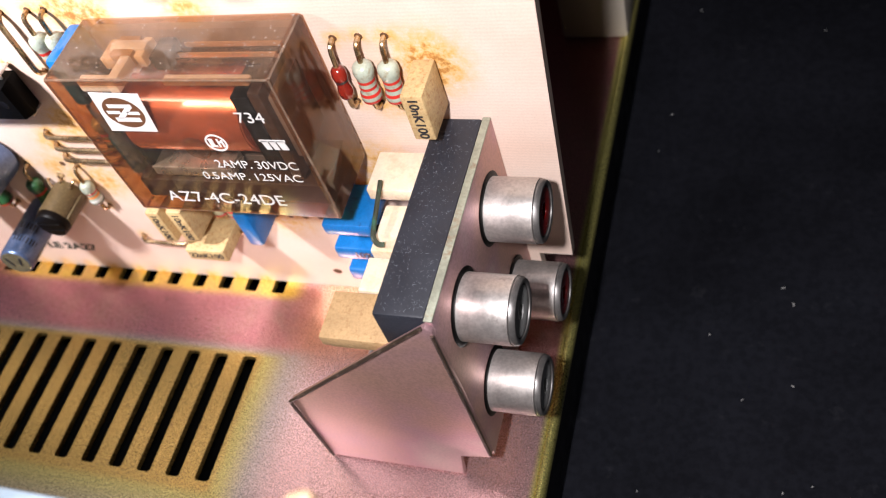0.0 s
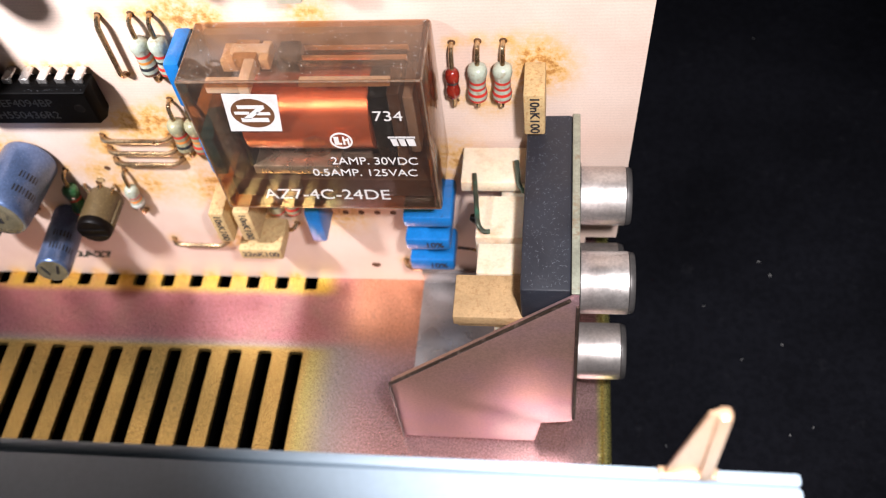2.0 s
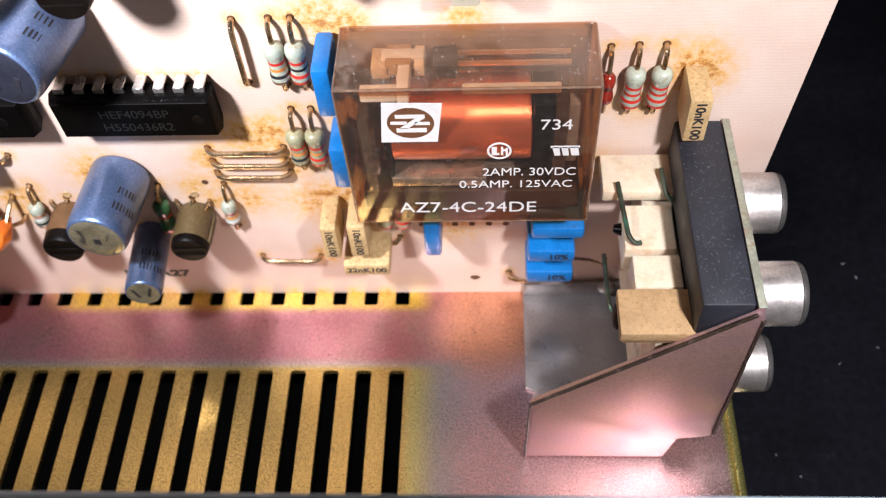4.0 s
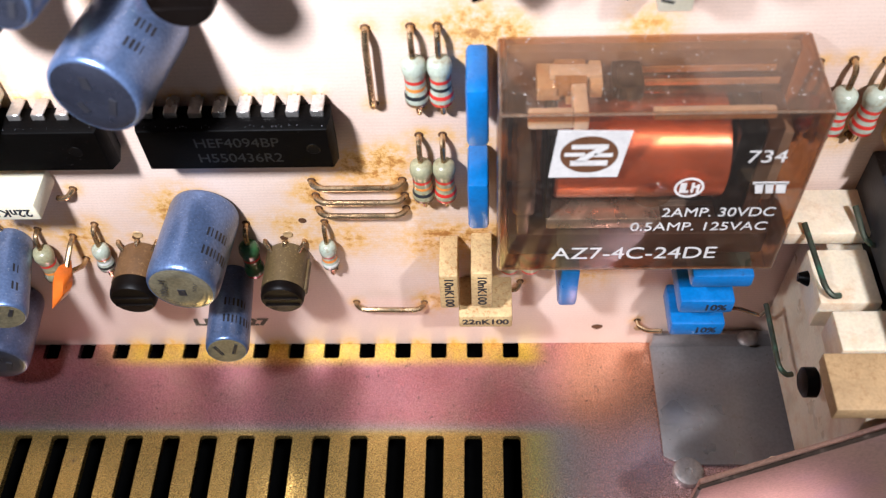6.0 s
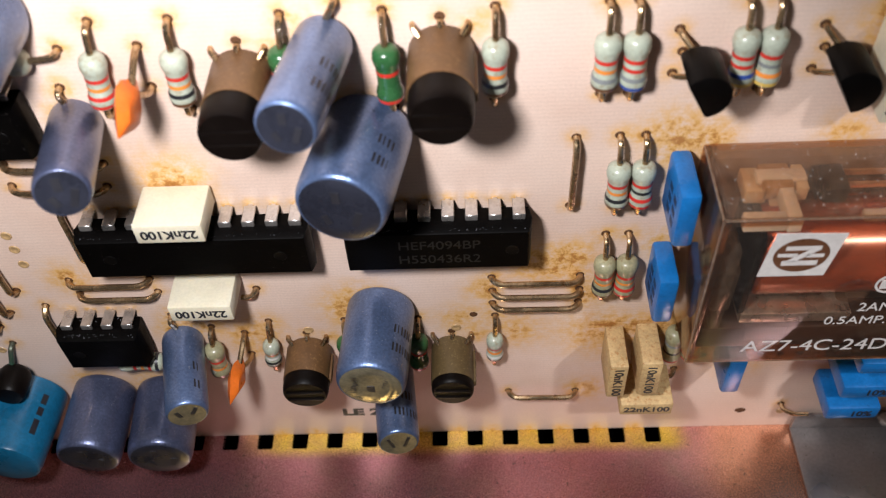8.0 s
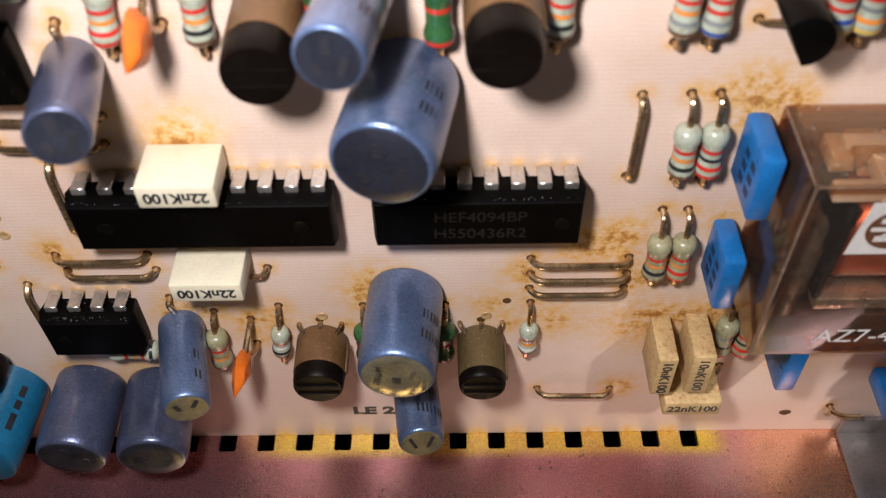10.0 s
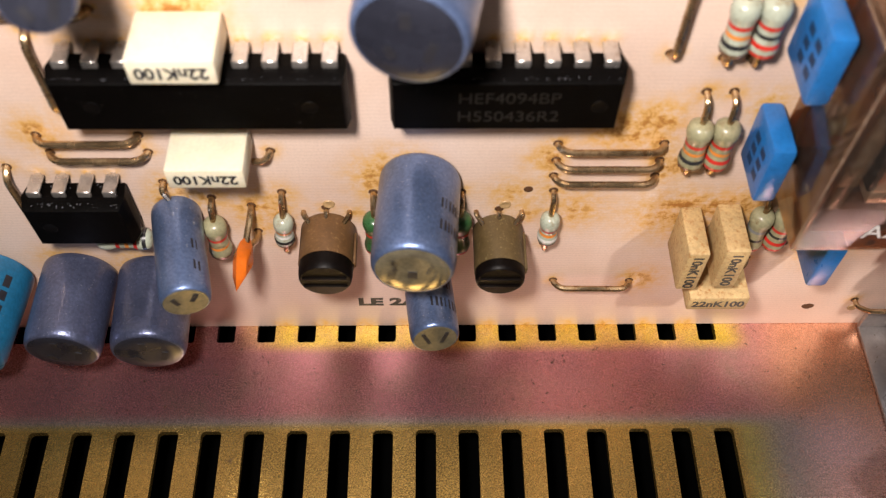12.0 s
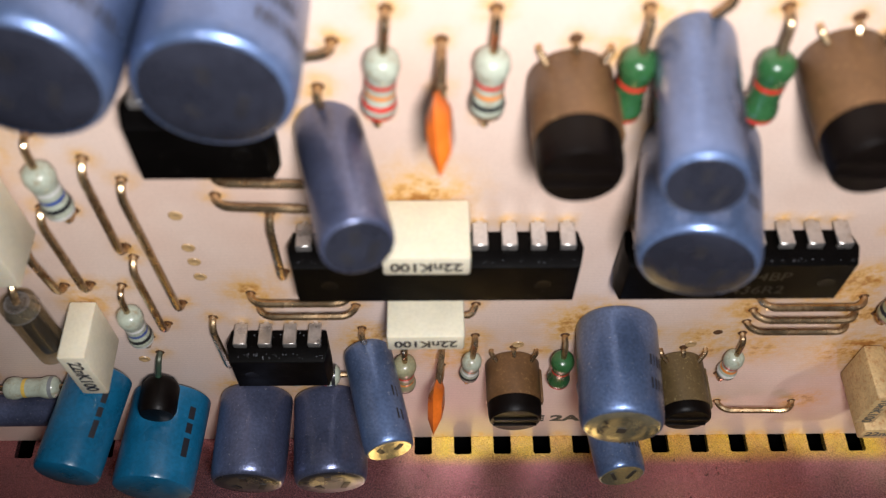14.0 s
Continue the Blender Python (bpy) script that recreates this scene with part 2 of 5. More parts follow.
MAT = {
    "board": board_material(),
    "steel": passivated_steel(),
    "bracket": bracket_material(),
    "plate": surface("dull_tinplate", (0.36, 0.33, 0.32), 0.36, 0.7, 0.2, 120, 2200, ((0.2, 0.16, 0.14), 500, 0.64, 0.75, 0.4), 0.1),
    "nickel": surface("nickel_shell", (0.70, 0.65, 0.61), 0.44, 0.85, 0.3, 200, 2400, ((0.15, 0.10, 0.08), 420, 0.60, 0.74, 0.7), 0.12),
    "black_dusty": surface("black_plastic_dusty", (0.019, 0.021, 0.030), 0.55, 0, 0.3, 200, 3000, ((0.20, 0.20, 0.24), 2600, 0.63, 0.73, 0.35), 0.3),
    "black": surface("black_plastic", (0.002, 0.0016, 0.0015), 0.42, 0, 0.3, 250, 3500, None, 0.2, 0, 0.12),
    # near-black for the sheet that stands for shade below the slots
    "slot_shade": surface("slot_shade_black", (0.0015, 0.0015, 0.0015), 0.9, 0, 0.3, 200, 2000, None, 0, 0, 0.0),
    "ic": surface("moulded_epoxy_black", (0.0016, 0.0013, 0.0012), 0.5, 0, 0.3, 300, 3500, ((0.16, 0.14, 0.13), 2600, 0.66, 0.75, 0.35), 0.2, 0, 0.05),
    "ic_mark": surface("faded_print", (0.006, 0.0055, 0.005), 0.5, 0, 0.2, 400, 3000, None, 0),
    "pin": surface("tinned_pin", (0.66, 0.62, 0.58), 0.32, 0.85, 0.25, 500, 3000, ((0.3, 0.2, 0.12), 900, 0.6, 0.72, 0.6), 0.1),
    "wire": surface("oxidised_tinned_wire", (0.66, 0.47, 0.27), 0.26, 0.92, 0.35, 400, 3000, ((0.16, 0.07, 0.02), 800, 0.50, 0.66, 0.8), 0.1),
    "wire_green": surface("verdigris_wire", (0.09, 0.10, 0.07), 0.4, 0.6, 0.3, 400, 3000, ((0.05, 0.25, 0.15), 600, 0.5, 0.7, 0.6), 0.1),
    "res": surface("pale_green_lacquer", (0.44, 0.48, 0.38), 0.34, 0, 0.2, 500, 3000, ((0.22, 0.14, 0.06), 1100, 0.52, 0.70, 0.65), 0.1, 0.3),
    "res_dirty": surface("dirty_green_lacquer", (0.36, 0.34, 0.20), 0.38, 0, 0.3, 500, 3000, ((0.16, 0.09, 0.03), 1000, 0.56, 0.7, 0.75), 0.15, 0.2),
    "res_green": surface("dark_green_lacquer", (0.03, 0.11, 0.035), 0.3, 0, 0.25, 500, 3000, None, 0.1, 0.3),
    "diode": surface("red_glass_diode", (0.26, 0.02, 0.01), 0.15, 0, 0.3, 500, 3000, ((0.05, 0.01, 0.01), 700, 0.55, 0.7, 0.8), 0, 0.6),
    "sleeve": surface("blue_grey_sleeve", (0.165, 0.24, 0.44), 0.36, 0.66, 0.4, 130, 3000, ((0.62, 0.64, 0.70), 3200, 0.63, 0.71, 0.55), 0.3, 0.25),
    "sleeve_grey": surface("grey_blue_sleeve", (0.15, 0.175, 0.30), 0.36, 0.66, 0.4, 130, 3000, ((0.55, 0.55, 0.60), 3200, 0.63, 0.71, 0.55), 0.3, 0.25),
    "can_end": surface("dull_aluminium_end", (0.036, 0.039, 0.058), 0.3, 0.45, 0.3, 300, 2600, None, 0.1),
    "can_end_clear": surface("amber_clear_end", (0.33, 0.29, 0.19), 0.2, 0.5, 0.4, 350, 2600, None, 0.1, 0.4),
    "print": surface("black_ink", (0.015, 0.015, 0.02), 0.5, 0, 0.1, 500, 3000, None, 0),
    "print_blue": surface("dark_blue_ink", (0.006, 0.035, 0.10), 0.5, 0, 0.2, 500, 3000, None, 0),
    "print_white": surface("white_ink", (0.66, 0.63, 0.60), 0.5, 0, 0.15, 700, 4000, None, 0),
    "cream": surface("cream_resin", (0.72, 0.66, 0.50), 0.45, 0, 0.12, 300, 3000, ((0.35, 0.22, 0.10), 900, 0.68, 0.78, 0.4), 0.1),
    "cream_rust": surface("cream_resin_rusty", (0.62, 0.43, 0.20), 0.55, 0, 0.3, 300, 3000, ((0.30, 0.11, 0.02), 2000, 0.52, 0.68, 0.7), 0.25),
    "blue": surface("blue_epoxy", (0.010, 0.155, 0.46), 0.36, 0, 0.25, 300, 2600, ((0.01, 0.03, 0.08), 900, 0.62, 0.72, 0.6), 0.2, 0.2),
    "cyan": surface("turquoise_film", (0.010, 0.135, 0.27), 0.33, 0, 0.35, 200, 2600, ((0.25, 0.36, 0.36), 1600, 0.66, 0.75, 0.35), 0.12, 0.2),
    "orange": surface("orange_dip", (0.80, 0.17, 0.015), 0.35, 0, 0.2, 300, 2500, ((0.3, 0.05, 0.01), 800, 0.62, 0.72, 0.5), 0.12, 0.2),
    "brown": surface("brown_moulding", (0.15, 0.075, 0.028), 0.5, 0, 0.3, 300, 2600, ((0.42, 0.28, 0.12), 2600, 0.60, 0.72, 0.5), 0.3),
    "olive": surface("olive_moulding", (0.12, 0.08, 0.032), 0.48, 0, 0.3, 300, 2600, ((0.42, 0.34, 0.16), 2800, 0.58, 0.72, 0.5), 0.3),
    "dark_dip": surface("dark_brown_dip", (0.004, 0.0025, 0.002), 0.42, 0, 0.3, 300, 2600, None, 0.2, 0.0, 0.12),
    "nylon": surface("milky_nylon", (0.78, 0.66, 0.49), 0.36, 0, 0.15, 220, 2600, ((0.48, 0.24, 0.09), 260, 0.50, 0.72, 0.6), 0.12),
    "nylon_dusty": surface("dusty_nylon", (0.50, 0.32, 0.15), 0.7, 0, 0.25, 300, 3000, ((0.30, 0.17, 0.07), 2000, 0.52, 0.66, 0.7), 0.5),
    "copper": None,
    "relay_dark": surface("dark_brown_frame", (0.05, 0.024, 0.013), 0.4, 0, 0.4, 250, 2500, None, 0.1),
    "pale_card": surface("pale_nylon", (0.80, 0.76, 0.70), 0.4, 0, 0.2, 250, 2500, ((0.3, 0.2, 0.12), 300, 0.6, 0.75, 0.5), 0.1),
    "relay_base": surface("amber_phenol_base", (0.21, 0.15, 0.115), 0.4, 0, 0.3, 250, 2500, None, 0.1),
    "relay_shell": tinted_clear("smoky_shell", (0.85, 0.72, 0.60), 0.05, 0.06, (0.52, 0.44, 0.38)),
    "relay_rim": tinted_clear("smoky_shell_edge", (0.74, 0.54, 0.33), 0.06, 0.06, (0.36, 0.25, 0.14)),
    # pale haze that paints bright glints along the cover's edges
    "relay_edge_glint": tinted_clear("pale_edge_glint", (0.80, 0.68, 0.55), 0.08, 0.4, (0.62, 0.48, 0.36)),
    # pale haze stands for lamp glare on the relay's top face
    "relay_top_glare": tinted_clear("hazed_top_glare", (0.96, 0.91, 0.86), 0.2, 0.11, (0.66, 0.58, 0.52), 420),
    "clear": tinted_clear("clear_moulding", (0.80, 0.74, 0.66), 0.1, 0.12, (0.6, 0.55, 0.48)),
    "glass": tinted_clear("aged_glass", (0.75, 0.70, 0.58), 0.04, 0.15, (0.4, 0.36, 0.28)),
    "red_ring": surface("red_plastic", (0.45, 0.012, 0.01), 0.3, 0, 0.1, 300, 2000, None, 0),
    "white_ring": surface("white_plastic", (0.8, 0.79, 0.76), 0.3, 0, 0.1, 300, 2000, None, 0),
    "cloth": surface("black_cloth", (0.011, 0.0115, 0.0155), 0.9, 0, 0.5, 35, 900, ((0.035, 0.035, 0.04), 300, 0.62, 0.80, 0.4), 0.4, 0, 0.05),
    "dust": surface("pale_dust", (0.55, 0.52, 0.48), 0.9, 0, 0.2, 300, 2000, None, 0),
    "cap_dust": surface("bluish_dust", (0.30, 0.31, 0.35), 0.9, 0, 0.2, 300, 2000, None, 0),
    "lint": surface("pale_lint", (0.35, 0.34, 0.33), 0.9, 0, 0.2, 300, 2000, None, 0),
    "panel_edge": surface("greenish_raw_edge", (0.42, 0.43, 0.33), 0.45, 0.4, 0.3, 300, 2500, ((0.25, 0.12, 0.05), 500, 0.58, 0.7, 0.6), 0.1),
    "dark_rim": surface("dull_grey_rim", (0.24, 0.225, 0.215), 0.4, 0.7, 0.3, 300, 2500, None, 0.1),
    "worn": surface("worn_dark_edge", (0.075, 0.05, 0.035), 0.5, 0.4, 0.4, 300, 2500, ((0.3, 0.22, 0.18), 700, 0.56, 0.7, 0.6), 0.1),
    "panel_blue": surface("pale_blue_paint", (0.36, 0.45, 0.53), 0.6, 0, 0.1, 60, 2000, None, 0.1),
    "tab": surface("copper_toned_tab", (0.72, 0.46, 0.28), 0.4, 0.5, 0.15, 200, 2000, None, 0.1),
    "eyelet": surface("resin_filled_hole", (0.55, 0.36, 0.17), 0.4, 0, 0.3, 800, 3000, None, 0.2),
    "hole": surface("burnt_hole", (0.11, 0.045, 0.015), 0.7, 0, 0.3, 800, 3000, None, 0.2),
    "white_box": surface("white_cover", (0.52, 0.46, 0.38), 0.5, 0, 0.1, 100, 2000, None, 0.1),
    "ink_board": surface("board_ink", (0.05, 0.06, 0.045), 0.6, 0, 0.3, 900, 4000, None, 0),
    "dark_metal": surface("dark_contact_metal", (0.16, 0.11, 0.07), 0.35, 0.8, 0.3, 300, 2000, None, 0.1),
}


for key, depth in (("nylon", 0.0016), ("pale_card", 0.0010), ("cream", 0.0004)):
    shader = MAT[key].node_tree.nodes["Principled BSDF"]
    shader.inputs["Subsurface Weight"].default_value = 0.45
    shader.inputs["Subsurface Scale"].default_value = depth
    shader.inputs["Subsurface Radius"].default_value = (1.0, 0.75, 0.5)


def copper_material():
    m, nt, b = nodes_of("wound_copper_wire")
    v = nt.nodes.new("ShaderNodeTexCoord").outputs["Object"]
    w = nt.nodes.new("ShaderNodeTexWave")
    w.bands_direction = "X"
    w.inputs["Scale"].default_value, w.inputs["Distortion"].default_value = 2300, 0.5
    link(nt, v, w.inputs["Vector"])
    c = ramp(nt, w.outputs["Fac"], ((0.1, (0.58, 0.11, 0.05)), (0.6, (0.92, 0.27, 0.12))))
    c = mixc(nt, 1.0, c, ramp(nt, noise_tex(nt, v, 250, 3), ((0.3, grey(0.75)), (0.65, grey(1.0)))), "MULTIPLY")
    link(nt, c, b.inputs["Base Color"])
    b.inputs["Metallic"].default_value, b.inputs["Roughness"].default_value = 0.75, 0.26
    b.inputs["Coat Weight"].default_value, b.inputs["Coat Roughness"].default_value = 1.0, 0.22
    bump(nt, b, w.outputs["Fac"], 0.4)
    return m


MAT["copper"] = copper_material()
BAND = {k: surface("band_" + k, c, 0.35, 0, 0.15, 600, 3000, None, 0, 0.2) for k, c in {
    "red": (0.55, 0.03, 0.02), "orange": (0.75, 0.25, 0.04), "black": (0.02, 0.02, 0.022), "brown": (0.13, 0.055, 0.025),
    "grey": (0.20, 0.21, 0.21), "blue": (0.03, 0.07, 0.30), "yellow": (0.70, 0.48, 0.10), "white": (0.7, 0.7, 0.66), "gold": (0.42, 0.27, 0.07)}.items()}


# ---- mesh helpers (centimetres, local to their thing) ----
def part(name, bm, material, parent=None, label="", smooth=True):
    """Links a bmesh as one mesh object, under a thing or part if one is given."""
    bmesh.ops.recalc_face_normals(bm, faces=bm.faces)
    for v in bm.verts:
        v.co *= CM
    me = bpy.data.meshes.new(name)
    bm.to_mesh(me)
    bm.free()
    me.materials.append(material)
    if smooth:
        me.shade_smooth()
        me.set_sharp_from_angle(angle=radians(38))
    ob = new(name, me)
    ob.parent = parent
    if label:
        tagged(ob, label)
    return ob


def thing(name, at, label, category, group="", kind=""):
    ob = new(name)
    ob.empty_display_size = 0.002
    ob.location = [c * CM for c in at]
    return tagged(ob, label, category, group, kind)


def box(bm, x0, x1, y0, y1, z0, z1, bevel=0.0, segs=2):
    vs = [bm.verts.new((x, y, z)) for x in (x0, x1) for y in (y0, y1) for z in (z0, z1)]
    fs = [bm.faces.new([vs[i] for i in q]) for q in ((0, 1, 3, 2), (4, 6, 7, 5), (0, 4, 5, 1), (2, 3, 7, 6), (0, 2, 6, 4), (1, 5, 7, 3))]
    if bevel:
        es = list({e for f in fs for e in f.edges})
        bmesh.ops.bevel(bm, geom=es, offset=bevel, segments=segs, affect="EDGES", profile=0.5)
    return bm


def boxed(*a, **k):
    return box(bmesh.new(), *a, **k)


def prism(points, y0, y1, bevel=0.0):
    """An outline in x and z, drawn out along y."""
    bm = bmesh.new()
    a = [bm.verts.new((x, y0, z)) for x, z in points]
    b = [bm.verts.new((x, y1, z)) for x, z in points]
    n = len(points)
    fs = [bm.faces.new(a), bm.faces.new(b[::-1])] + [bm.faces.new((a[i], a[(i + 1) % n], b[(i + 1) % n], b[i])) for i in range(n)]
    if bevel:
        bmesh.ops.bevel(bm, geom=list({e for f in fs for e in f.edges}), offset=bevel, segments=2, affect="EDGES", profile=0.5)
    return bm


def basis(way):
    way = Vector(way).normalized()
    side = way.cross(Vector((0, 0, 1)) if abs(way.z) < 0.9 else Vector((1, 0, 0))).normalized()
    return way, side, way.cross(side)


def lathe(profile, start, end, segs=28, bm=None, closed=True):
    """A turned form: profile rows of (distance along the axis, radius)."""
    bm = bm or bmesh.new()
    start = Vector(start)
    way, s, u = basis(Vector(end) - start)
    rings = []
    for h, r in profile:
        rings.append([bm.verts.new(start + way * h + (s * math.cos(a) + u * math.sin(a)) * r) for a in (math.tau * i / segs for i in range(segs))])
    for p, q in zip(rings, rings[1:]):
        for i in range(segs):
            bm.faces.new((p[i], p[(i + 1) % segs], q[(i + 1) % segs], q[i]))
    if closed:
        bm.faces.new(rings[0][::-1])
        bm.faces.new(rings[-1])
    return bm


def tube(points, r, segs=8, bm=None):
    """A round wire along a line of points, with mitred bends."""
    bm = bm or bmesh.new()
    pts = [Vector(p) for p in points]
    rings = []
    ref = None
    for i, p in enumerate(pts):
        d = (pts[min(i + 1, len(pts) - 1)] - pts[max(i - 1, 0)]).normalized()
        if ref is None:
            ref = basis(d)[1]
        s = (ref - d * ref.dot(d)).normalized()
        ref = s
        u = d.cross(s)
        rings.append([bm.verts.new(p + (s * math.cos(a) + u * math.sin(a)) * r) for a in (math.tau * k / segs for k in range(segs))])
    for p, q in zip(rings, rings[1:]):
        for k in range(segs):
            bm.faces.new((p[k], p[(k + 1) % segs], q[(k + 1) % segs], q[k]))
    bm.faces.new(rings[0][::-1])
    bm.faces.new(rings[-1])
    return bm


def rounded(points, r, steps=4):
    """Softens the corners of a line of points."""
    pts = [Vector(p) for p in points]
    out = [pts[0]]
    for a, b, c in zip(pts, pts[1:], pts[2:]):
        k1, k2 = min(r, (a - b).length * 0.45), min(r, (c - b).length * 0.45)
        p, q = b + (a - b).normalized() * k1, b + (c - b).normalized() * k2
        out += [(1 - t) ** 2 * p + 2 * t * (1 - t) * b + t * t * q for t in (i / steps for i in range(steps + 1))]
    return out + [pts[-1]]


def lettering(text, size, material, parent, at, turn=0.0, face="front", name="lettering", width=None, tilt=None, bold=0.0):
    """Words as thin raised print. face front looks out from the board; turn in degrees clockwise as read; width squeezes to that many cm."""
    cu = bpy.data.curves.new("words", "FONT")
    cu.body, cu.size, cu.align_x, cu.align_y = text, size * CM, "CENTER", "CENTER"
    cu.extrude = 0.00001
    cu.offset = bold * CM
    ob = bpy.data.objects.new("words", cu)
    scene.collection.objects.link(ob)
    deps = bpy.context.evaluated_depsgraph_get()
    me = bpy.data.meshes.new_from_object(ob.evaluated_get(deps))
    bpy.data.objects.remove(ob)
    me.name = name
    xs = [v.co.x for v in me.vertices]
    k = width * CM / (max(xs) - min(xs)) if width and xs else 1
    m = pose(0, 0, 0, 90, 0, 0) @ pose(0, 0, 0, 0, 0, -turn) @ Matrix.Diagonal((k, 1, 1, 1))
    if tilt is not None:
        m = tilt @ m
    me.transform(Matrix.Translation([c * CM for c in at]) @ m)
    me.materials.clear()
    me.materials.append(material)
    out = new(name, me)
    out.parent = parent
    return out


# ---- the setting ----
def chassis_floor():
    bm = bmesh.new()
    SLOT, SQ = 0.529, 0.529
    X0, X1, TH = -14.0, 4.90, -0.1

    def quad(x0, x1, y0, y1):
        if x1 - x0 > 1e-6 and y1 - y0 > 1e-6:
            for z, flip in ((0, 1), (TH, -1)):
                q = [bm.verts.new(p) for p in ((x0, y0, z), (x1, y0, z), (x1, y1, z), (x0, y1, z))]
                bm.faces.new(q[::flip])

    def hole_row(pitch, last, width, y0, y1, n, r):
        x = X1
        for i in range(n):
            b = last - i * pitch
            a = b - width
            quad(b, x, y0, y1)
            x = a
            ring = [(a + r, y0), (b - r, y0), (b, y0 + r), (b, y1 - r), (b - r, y1), (a + r, y1), (a, y1 - r), (a, y0 + r)]
            t, lo = [bm.verts.new((*p, 0)) for p in ring], [bm.verts.new((*p, TH)) for p in ring]
            for k in range(8):
                bm.faces.new((t[k], lo[k], lo[(k + 1) % 8], t[(k + 1) % 8]))
            for z, c0 in ((0, t), (TH, lo)):
                for k, corner in ((7, (a, y0)), (1, (b, y0)), (3, (b, y1)), (5, (a, y1))):
                    bm.faces.new((c0[k], c0[(k + 1) % 8], bm.verts.new((*corner, z))))
        quad(X0, x, y0, y1)

    quad(X0, X1, -5.8, -3.62)
    hole_row(SLOT, -0.012, 0.25, -3.62, -1.48, 24, 0.035)
    quad(X0, X1, -1.48, -0.245)
    hole_row(SQ, 0.0, 0.235, -0.245, 0.10, 24, 0.02)
    quad(X0, X1, 0.10, 9.0)
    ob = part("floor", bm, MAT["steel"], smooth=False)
    tagged(ob, "zinc-passivated steel chassis floor with punched ventilation slots", "chassis floor", kind="structure")
    lip = prism([(4.90, -0.1), (4.90, 0.0), (4.93, 0.04), (4.98, 0.05), (5.03, 0.03), (5.05, 0.0), (5.05, -0.10), (4.97, -0.10)], -5.8, 9.0)
    ob = part("trim", lip, MAT["steel"])
    tagged(ob, "folded yellowish steel lip along the chassis edge", "chassis lip", kind="structure")
    wall = boxed(-14.0, 6.1, -5.95, -5.85, -1.6, 6.33, bevel=0.03)
    box(wall, -14.0, 6.1, -7.9, -5.97, 6.2, 6.33, 0.03)
    ob = part("wall_front", wall, MAT["panel_blue"])
    tagged(ob, "pale blue painted front wall of the chassis", "chassis wall", kind="structure")
    ob = part("wall_back", boxed(-14.0, 5.0, 9.0, 9.1, -1.6, 5.0, bevel=0.03), MAT["steel"])
    tagged(ob, "plain steel back wall of the chassis", "chassis wall", kind="structure")
    tab = thing("upright_tab", (5.3, -5.9, 6.33), "copper-toned triangular metal tab standing on the chassis wall", "metal tab")
    part("fin", prism([(-0.24, 0.0), (-0.03, 1.08), (0.03, 1.12), (0.1, 0.0)], -0.02, 0.02, 0.008), MAT["tab"], tab)
    part("edge_flange", boxed(0.02, 0.13, -0.06, 0.06, -0.02, 1.1, bevel=0.04), MAT["tab"], tab)
    part("foot", boxed(-0.28, 0.18, -0.045, 0.045, -0.02, 0.04, bevel=0.015), MAT["tab"], tab)
    # black strip added in place of the shadow on the lip's outer side
    skirt = part("baseboard", boxed(4.93, 4.965, -5.8, 9.0, -1.6, -0.11, bevel=0.01), MAT["black"])
    tagged(skirt, "added black strip standing for the shade under the folded chassis lip", "chassis skirt", kind="structure")
    # added sheet, no known part: keeps the ventilation slots as dark as deep shade
    ob = part("wall_under", boxed(-14.0, 4.9, -5.8, 9.0, -1.3, -1.2, bevel=0.02), MAT["slot_shade"])
    tagged(ob, "added black sheet standing for the shade below the ventilation slots", "chassis underside", kind="structure")
    table = boxed(-70, 70, -70, 70, -4.0, -1.6, bevel=0.1)
    ob = part("ground", table, MAT["cloth"], smooth=False)
    tagged(ob, "black cloth-covered table with specks of lint", "table", kind="structure")
    rnd = random.Random(4)
    bm = bmesh.new()
    for i in range(45):
        x, y = rnd.uniform(5.4, 16), rnd.uniform(-7, 14)
        a, l = rnd.uniform(0, 6.3), rnd.choice((0.012, 0.015, 0.02, 0.03))
        w = rnd.uniform(0.006, 0.014)
        c, s = math.cos(a), math.sin(a)
        tube([(x - c * l, y - s * l, -1.59), (x + w, y, -1.585), (x + c * l, y + s * l, -1.59)], w, 5, bm)
    ob = part("lint", bm, MAT["lint"])
    tagged(ob, "pale specks of lint lying on black cloth", "lint", kind="stuff")
    ob = part("white_cover_box", boxed(3.75, 5.0, 5.9, 8.6, 0.004, 3.0, bevel=0.08), MAT["white_box"])
    tagged(ob, "white plastic cover box standing behind the board", "cover box")


